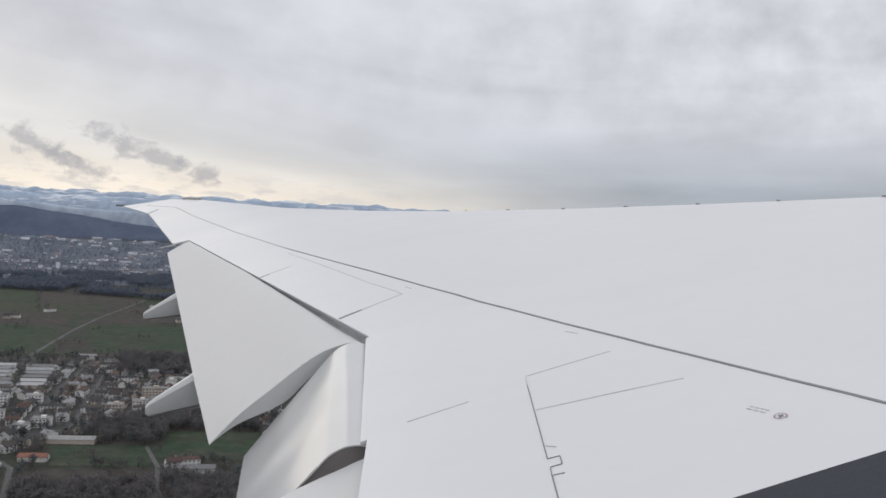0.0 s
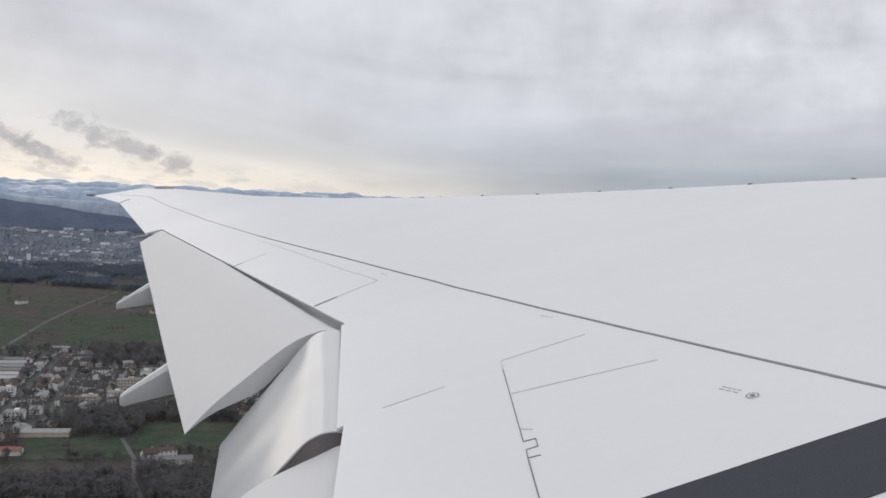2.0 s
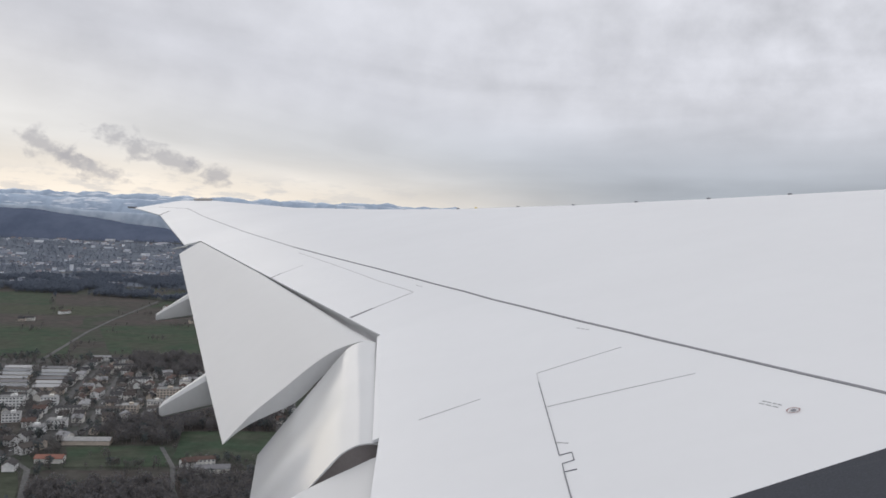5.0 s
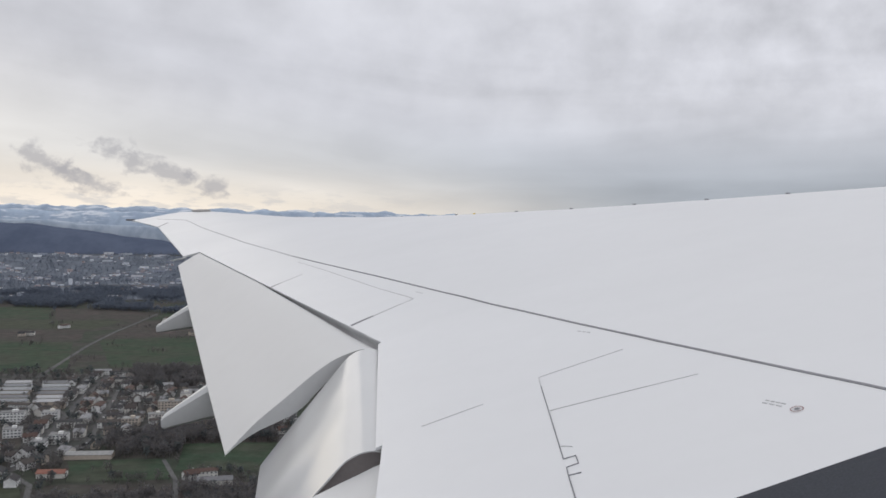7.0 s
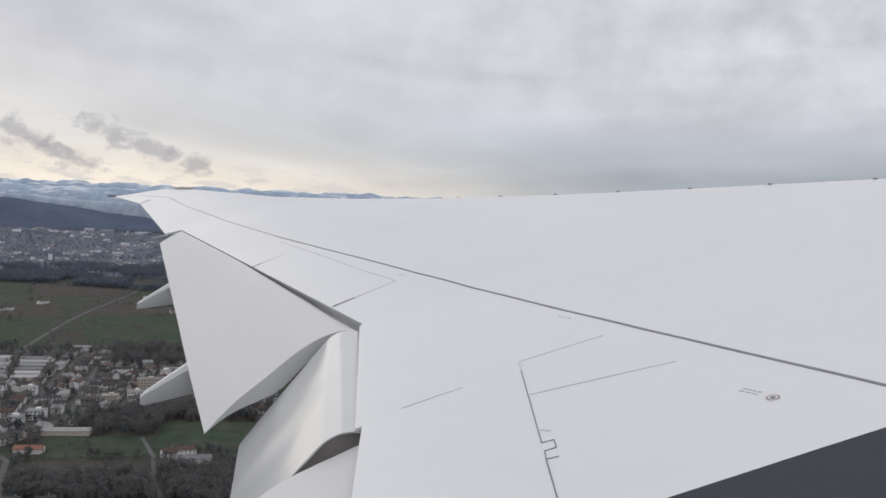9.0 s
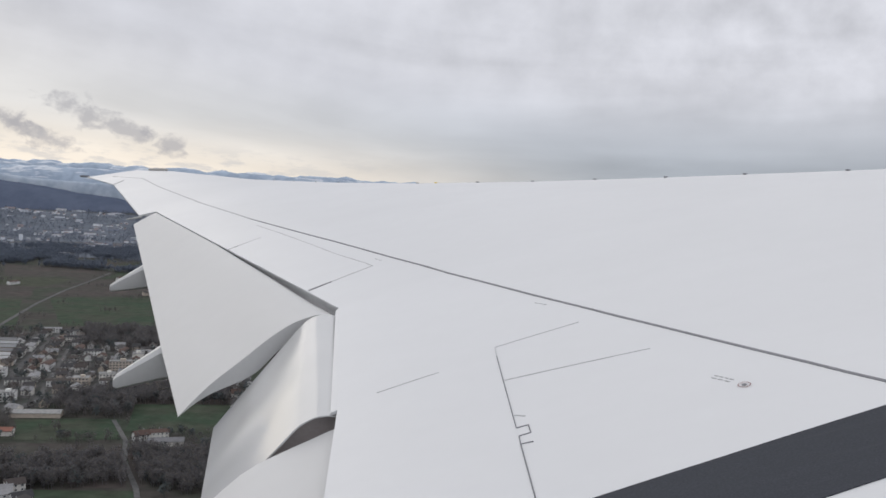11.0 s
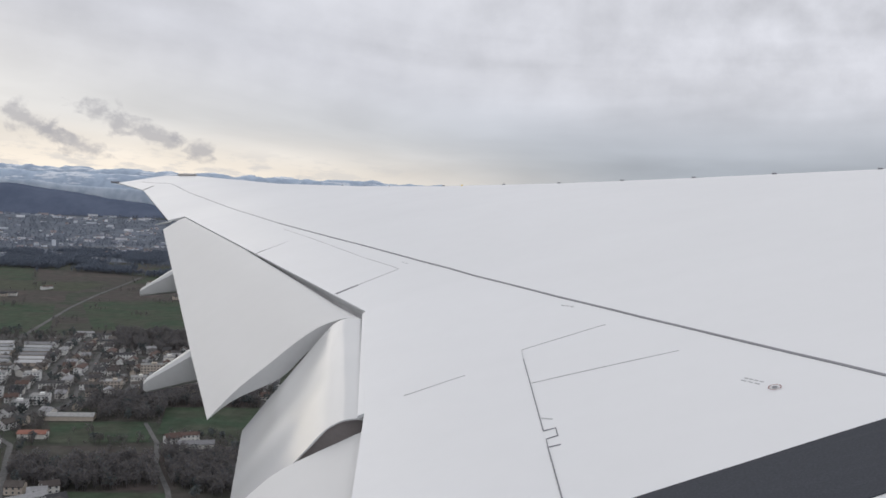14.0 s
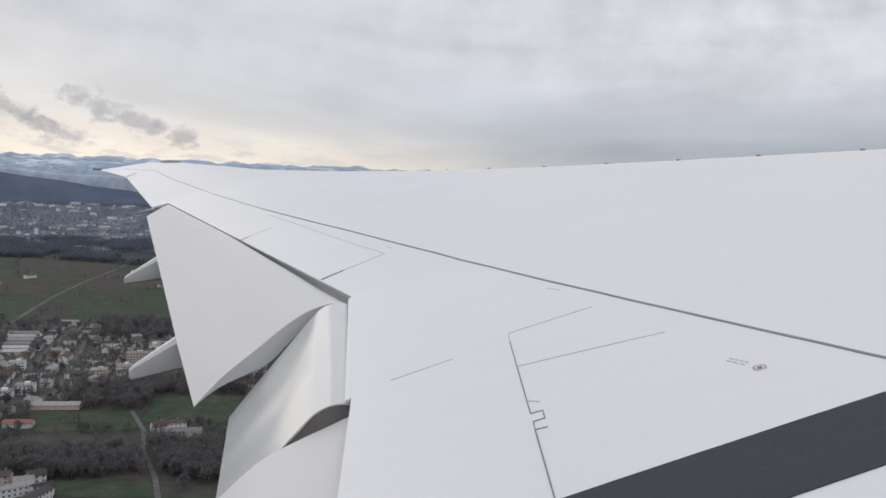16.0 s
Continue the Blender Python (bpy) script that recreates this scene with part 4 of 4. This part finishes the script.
def car_model():
    """A small hatchback: rounded body, glazed cabin, four wheels."""
    car = new("car")
    side = [(-2.1, 0.35), (-2.15, 0.75), (-1.2, 0.92), (1.6, 0.95), (2.1, 0.85), (2.12, 0.35)]
    v = [(x, y * (0.86 if z > 0.9 else 0.9), z) for y in (-1, 1) for x, z in side]
    n = len(side)
    f = [tuple(range(n)), tuple(range(2 * n - 1, n - 1, -1))] + [(i, i + n, (i + 1) % n + n, (i + 1) % n) for i in range(n)]
    piece("body", v, f, CARPAINT, car)
    roof = [(-1.15, 0.92), (-0.45, 1.42), (1.1, 1.45), (1.75, 0.95)]
    v = [(x, y * (0.66 if z > 1.2 else 0.8), z) for y in (-1, 1) for x, z in roof]
    n = len(roof)
    f = [tuple(range(n)), tuple(range(2 * n - 1, n - 1, -1))] + [(i, i + n, (i + 1) % n + n, (i + 1) % n) for i in range(n)]
    cabin = piece("cabin", v, f, GLASS, car, "dark glazed cabin")
    v, f = box(0.33, 0, 1.43, 1.45, 1.25, 0.05)
    piece("roof_panel", v, f, CARPAINT, cabin)
    ring = [(0.32 * math.cos(2 * math.pi * k / 12), 0.32 * math.sin(2 * math.pi * k / 12)) for k in range(12)]
    v = [(x, y, z + 0.32) for y in (-0.1, 0.1) for x, z in ring]
    f = [tuple(range(12)), tuple(range(23, 11, -1))] + [(i, i + 12, (i + 1) % 12 + 12, (i + 1) % 12) for i in range(12)]
    tyre = mesh_of("wheel", v, f, RUBBER)
    for x in (-1.35, 1.35):
        for y in (-0.82, 0.82):
            w = new("wheel", tyre)
            w.parent = car
            w.location = (x, y, 0)
    return car


car = car_model()
tagged(car, "small car on a village street", "car", group="cars on the streets")
first, rr = True, random.Random(21)
for points, width, _ in ROADS[1:6]:
    for (k0, y0), (k1, y1) in zip(points, points[1:]):
        a, c = Vector((k0 * y0, y0)), Vector((k1 * y1, y1))
        d = (c - a).normalized()
        for _ in range(2):
            p = a.lerp(c, rr.random()) + Vector((-d.y, d.x)) * rr.choice((-1, 1)) * width * 0.25
            if p.y > 1400 or p.y < 560:
                continue
            m = pose(p.x, p.y, 0.5, 0, 0, math.degrees(math.atan2(d.y, d.x)) + rr.choice((0, 180)))
            if first:
                car.matrix_basis, first = m, False
            else:
                copy_thing(car, m)


# ---------------------------------------------------------------- trees
def trees(name, spots, mat, per, label, category, seed, size=0.085):
    """A wood: every tree has a tapered trunk and a ragged crown of small tufts with gaps between them."""
    r = np.random.RandomState(seed)
    p = np.array(spots)
    n = len(p)
    x, y, high = p[:, 0], p[:, 1], p[:, 2]
    g = np.array([land(v) for v in y])
    trunk = np.empty((n, 6, 3))
    for k, (z, s) in enumerate(((-0.5, 1.0), (0.6, 0.4))):
        for i, a in enumerate((0, 2.1, 4.2)):
            trunk[:, 3 * k + i] = np.stack([x + high * 0.022 * s * math.cos(a), y + high * 0.022 * s * math.sin(a), g + (z if k == 0 else high * z)], -1)
    d = r.normal(size=(n, per, 3))
    d /= np.linalg.norm(d, axis=2)[..., None]
    rad = r.rand(n, per, 1) ** 0.45
    wide = (0.24 + 0.12 * r.rand(n, 1, 1)) * high[:, None, None]
    reach = np.concatenate([wide, wide * (0.85 + 0.3 * r.rand(n, 1, 1)), np.broadcast_to(high[:, None, None] * 0.38, (n, 1, 1))], 2)
    c = np.stack([x, y, g + high * 0.62], -1)[:, None, :] + d * rad * reach
    t = r.normal(size=(n, per, 2, 3))
    t *= (high[:, None, None, None] * size * (0.6 + r.rand(n, per, 1, 1))) / np.linalg.norm(t, axis=3)[..., None]
    tuft = np.stack([c - t[:, :, 0], c + t[:, :, 1], c + t[:, :, 0] * 1.1, c - t[:, :, 1] * 0.9], 2)
    verts = np.concatenate([trunk.reshape(-1, 3), tuft.reshape(-1, 3)])
    base = 6 * np.arange(n)[:, None, None]
    sides = (base + np.array([[0, 1, 4, 3], [1, 2, 5, 4], [2, 0, 3, 5]])[None]).reshape(-1, 4)
    quads = 6 * n + np.arange(n * per * 4).reshape(-1, 4)
    faces = np.concatenate([sides, quads])
    me = bpy.data.meshes.new(name)
    me.vertices.add(len(verts))
    me.vertices.foreach_set("co", verts.ravel())
    me.loops.add(faces.size)
    me.loops.foreach_set("vertex_index", faces.ravel())
    me.polygons.add(len(faces))
    me.polygons.foreach_set("loop_start", np.arange(0, faces.size, 4))
    me.materials.append(mat)
    me.update(calc_edges=True)
    me.validate()
    tagged(new(name, me), label, category, kind="stuff")


def wooded(k, y):
    return noise.fractal(Vector((k * y / 170 + 31, y / 230, 2.0)), 0.8, 2.0, 3)


def scatter(count, y0, y1, k0, k1, keep, low, tall, seed):
    r, out = random.Random(seed), []
    for _ in range(count):
        y = y0 + (y1 - y0) * r.random()
        k = k0 + (k1 - k0) * r.random()
        x = k * y
        if keep(k, y, r) and not near_road(x, y, 2):
            out.append((x, y, r.uniform(low, tall)))
    return out


def clear_of_houses(x, y, gap):
    return all(abs(x - a) > r / 2 + gap or abs(y - b) > r / 2 + gap for a, b, r in SPOTS)


trees("garden_trees", scatter(4200, 640, 1290, -0.66, -0.18, lambda k, y, r: not on_plot(k * y, y) and not in_wood(k * y, y) and clear_of_houses(k * y, y, -5), 5, 11, 1), BARE, 80, "bare brown winter trees between the houses", "trees", 1, 0.045)
trees("near_wood", scatter(13500, 540, 1380, -0.70, -0.15, lambda k, y, r: in_wood(k * y, y, 16.0) and not on_plot(k * y, y) and clear_of_houses(k * y, y, 0), 9, 16, 2), THICKET, 110, "dense bare brown woodland beside the village", "wood", 2, 0.042)
trees("garden_conifers", scatter(520, 620, 1290, -0.66, -0.16, lambda k, y, r: not on_plot(k * y, y) and clear_of_houses(k * y, y, -3), 8, 15, 3), PINE, 40, "dark green conifers among the houses", "trees", 3)
HEDGES = [
    ((-0.66, 1245), (-0.46, 1285), 7), ((-0.45, 1300), (-0.438, 1400), 14), ((-0.80, 1618), (-0.55, 1622), 12), ((-0.52, 1622), (-0.45, 1626), 30),
    ((-0.40, 1335), (-0.36, 1352), 8), ((-0.29, 1400), (-0.287, 1560), 16), ((-0.41, 1668), (-0.37, 1690), 12), ((-0.55, 1768), (-0.44, 1806), 22),
    ((-0.66, 1912), (-0.52, 1950), 14), ((-0.47, 1990), (-0.468, 2120), 16), ((-0.365, 2030), (-0.33, 2060), 10), ((-0.355, 2000), (-0.25, 2040), 26),
    ((-0.452, 742), (-0.40, 748), 9), ((-0.395, 830), (-0.345, 836), 8), ((-0.485, 736), (-0.45, 740), 12), ((-0.505, 1700), (-0.49, 1712), 7),
]
r, spots = random.Random(14), []
for a, b, gap in HEDGES:
    a, b = Vector(at_view(*a)), Vector(at_view(*b))
    for i in range(int((b - a).length / gap)):
        p = a.lerp(b, i * gap / (b - a).length) + Vector((r.uniform(-4, 4), r.uniform(-4, 4)))
        if r.random() < 0.8 and not near_road(p.x, p.y, 2):
            spots.append((p.x, p.y, r.uniform(5, 12)))
for k, y, wide, count in ((-0.43, 1420, 12, 9), (-0.345, 1500, 10, 6), (-0.50, 1560, 16, 10), (-0.36, 1850, 18, 12), (-0.47, 1880, 14, 9), (-0.32, 1680, 16, 12), (-0.395, 1560, 8, 4), (-0.405, 780, 7, 5), (-0.375, 722, 8, 6)):
    x, y = at_view(k, y)
    spots += [(x + r.gauss(0, wide), y + r.gauss(0, wide * 0.6), r.uniform(6, 13)) for _ in range(count)]
trees("hedgerow_trees", spots, BARE, 60, "dark hedges and clumps of trees between fields", "hedge", 4, 0.05)
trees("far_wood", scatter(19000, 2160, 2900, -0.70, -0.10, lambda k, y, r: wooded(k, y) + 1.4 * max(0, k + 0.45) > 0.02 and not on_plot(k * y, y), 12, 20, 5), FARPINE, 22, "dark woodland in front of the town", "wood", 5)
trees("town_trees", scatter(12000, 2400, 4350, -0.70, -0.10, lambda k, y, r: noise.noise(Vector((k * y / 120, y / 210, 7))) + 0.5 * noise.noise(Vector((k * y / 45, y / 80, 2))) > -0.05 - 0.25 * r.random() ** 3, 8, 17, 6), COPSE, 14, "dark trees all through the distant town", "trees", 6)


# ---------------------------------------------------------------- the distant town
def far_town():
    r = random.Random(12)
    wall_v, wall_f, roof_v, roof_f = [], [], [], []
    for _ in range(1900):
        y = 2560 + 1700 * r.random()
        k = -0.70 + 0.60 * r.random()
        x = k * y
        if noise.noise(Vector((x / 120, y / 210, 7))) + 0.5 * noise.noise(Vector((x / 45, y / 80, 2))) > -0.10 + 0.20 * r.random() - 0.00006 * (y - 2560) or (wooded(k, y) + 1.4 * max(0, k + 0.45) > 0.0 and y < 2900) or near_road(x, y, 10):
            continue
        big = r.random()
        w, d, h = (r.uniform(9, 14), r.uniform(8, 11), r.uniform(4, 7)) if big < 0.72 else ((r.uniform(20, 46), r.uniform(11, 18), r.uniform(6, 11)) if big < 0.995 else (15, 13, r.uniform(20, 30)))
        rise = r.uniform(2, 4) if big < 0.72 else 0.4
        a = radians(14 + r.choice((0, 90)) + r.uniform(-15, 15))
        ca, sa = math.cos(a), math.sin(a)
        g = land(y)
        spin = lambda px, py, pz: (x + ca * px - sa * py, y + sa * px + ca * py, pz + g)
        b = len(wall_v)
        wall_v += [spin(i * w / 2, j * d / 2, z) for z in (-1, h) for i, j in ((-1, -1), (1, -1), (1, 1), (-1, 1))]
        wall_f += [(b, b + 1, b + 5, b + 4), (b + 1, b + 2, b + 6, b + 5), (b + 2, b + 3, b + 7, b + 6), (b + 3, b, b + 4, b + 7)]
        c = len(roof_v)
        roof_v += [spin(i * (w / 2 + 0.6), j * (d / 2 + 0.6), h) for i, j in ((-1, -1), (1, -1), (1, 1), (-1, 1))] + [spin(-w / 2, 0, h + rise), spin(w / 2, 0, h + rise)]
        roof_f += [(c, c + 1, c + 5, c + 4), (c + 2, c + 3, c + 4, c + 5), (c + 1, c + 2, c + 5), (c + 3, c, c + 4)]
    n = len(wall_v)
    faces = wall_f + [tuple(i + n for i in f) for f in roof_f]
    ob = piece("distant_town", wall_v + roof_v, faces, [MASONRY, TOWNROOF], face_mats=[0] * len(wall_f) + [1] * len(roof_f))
    tagged(ob, "haze-tinted distant town spread below the wooded hill", "town", kind="stuff")


far_town()
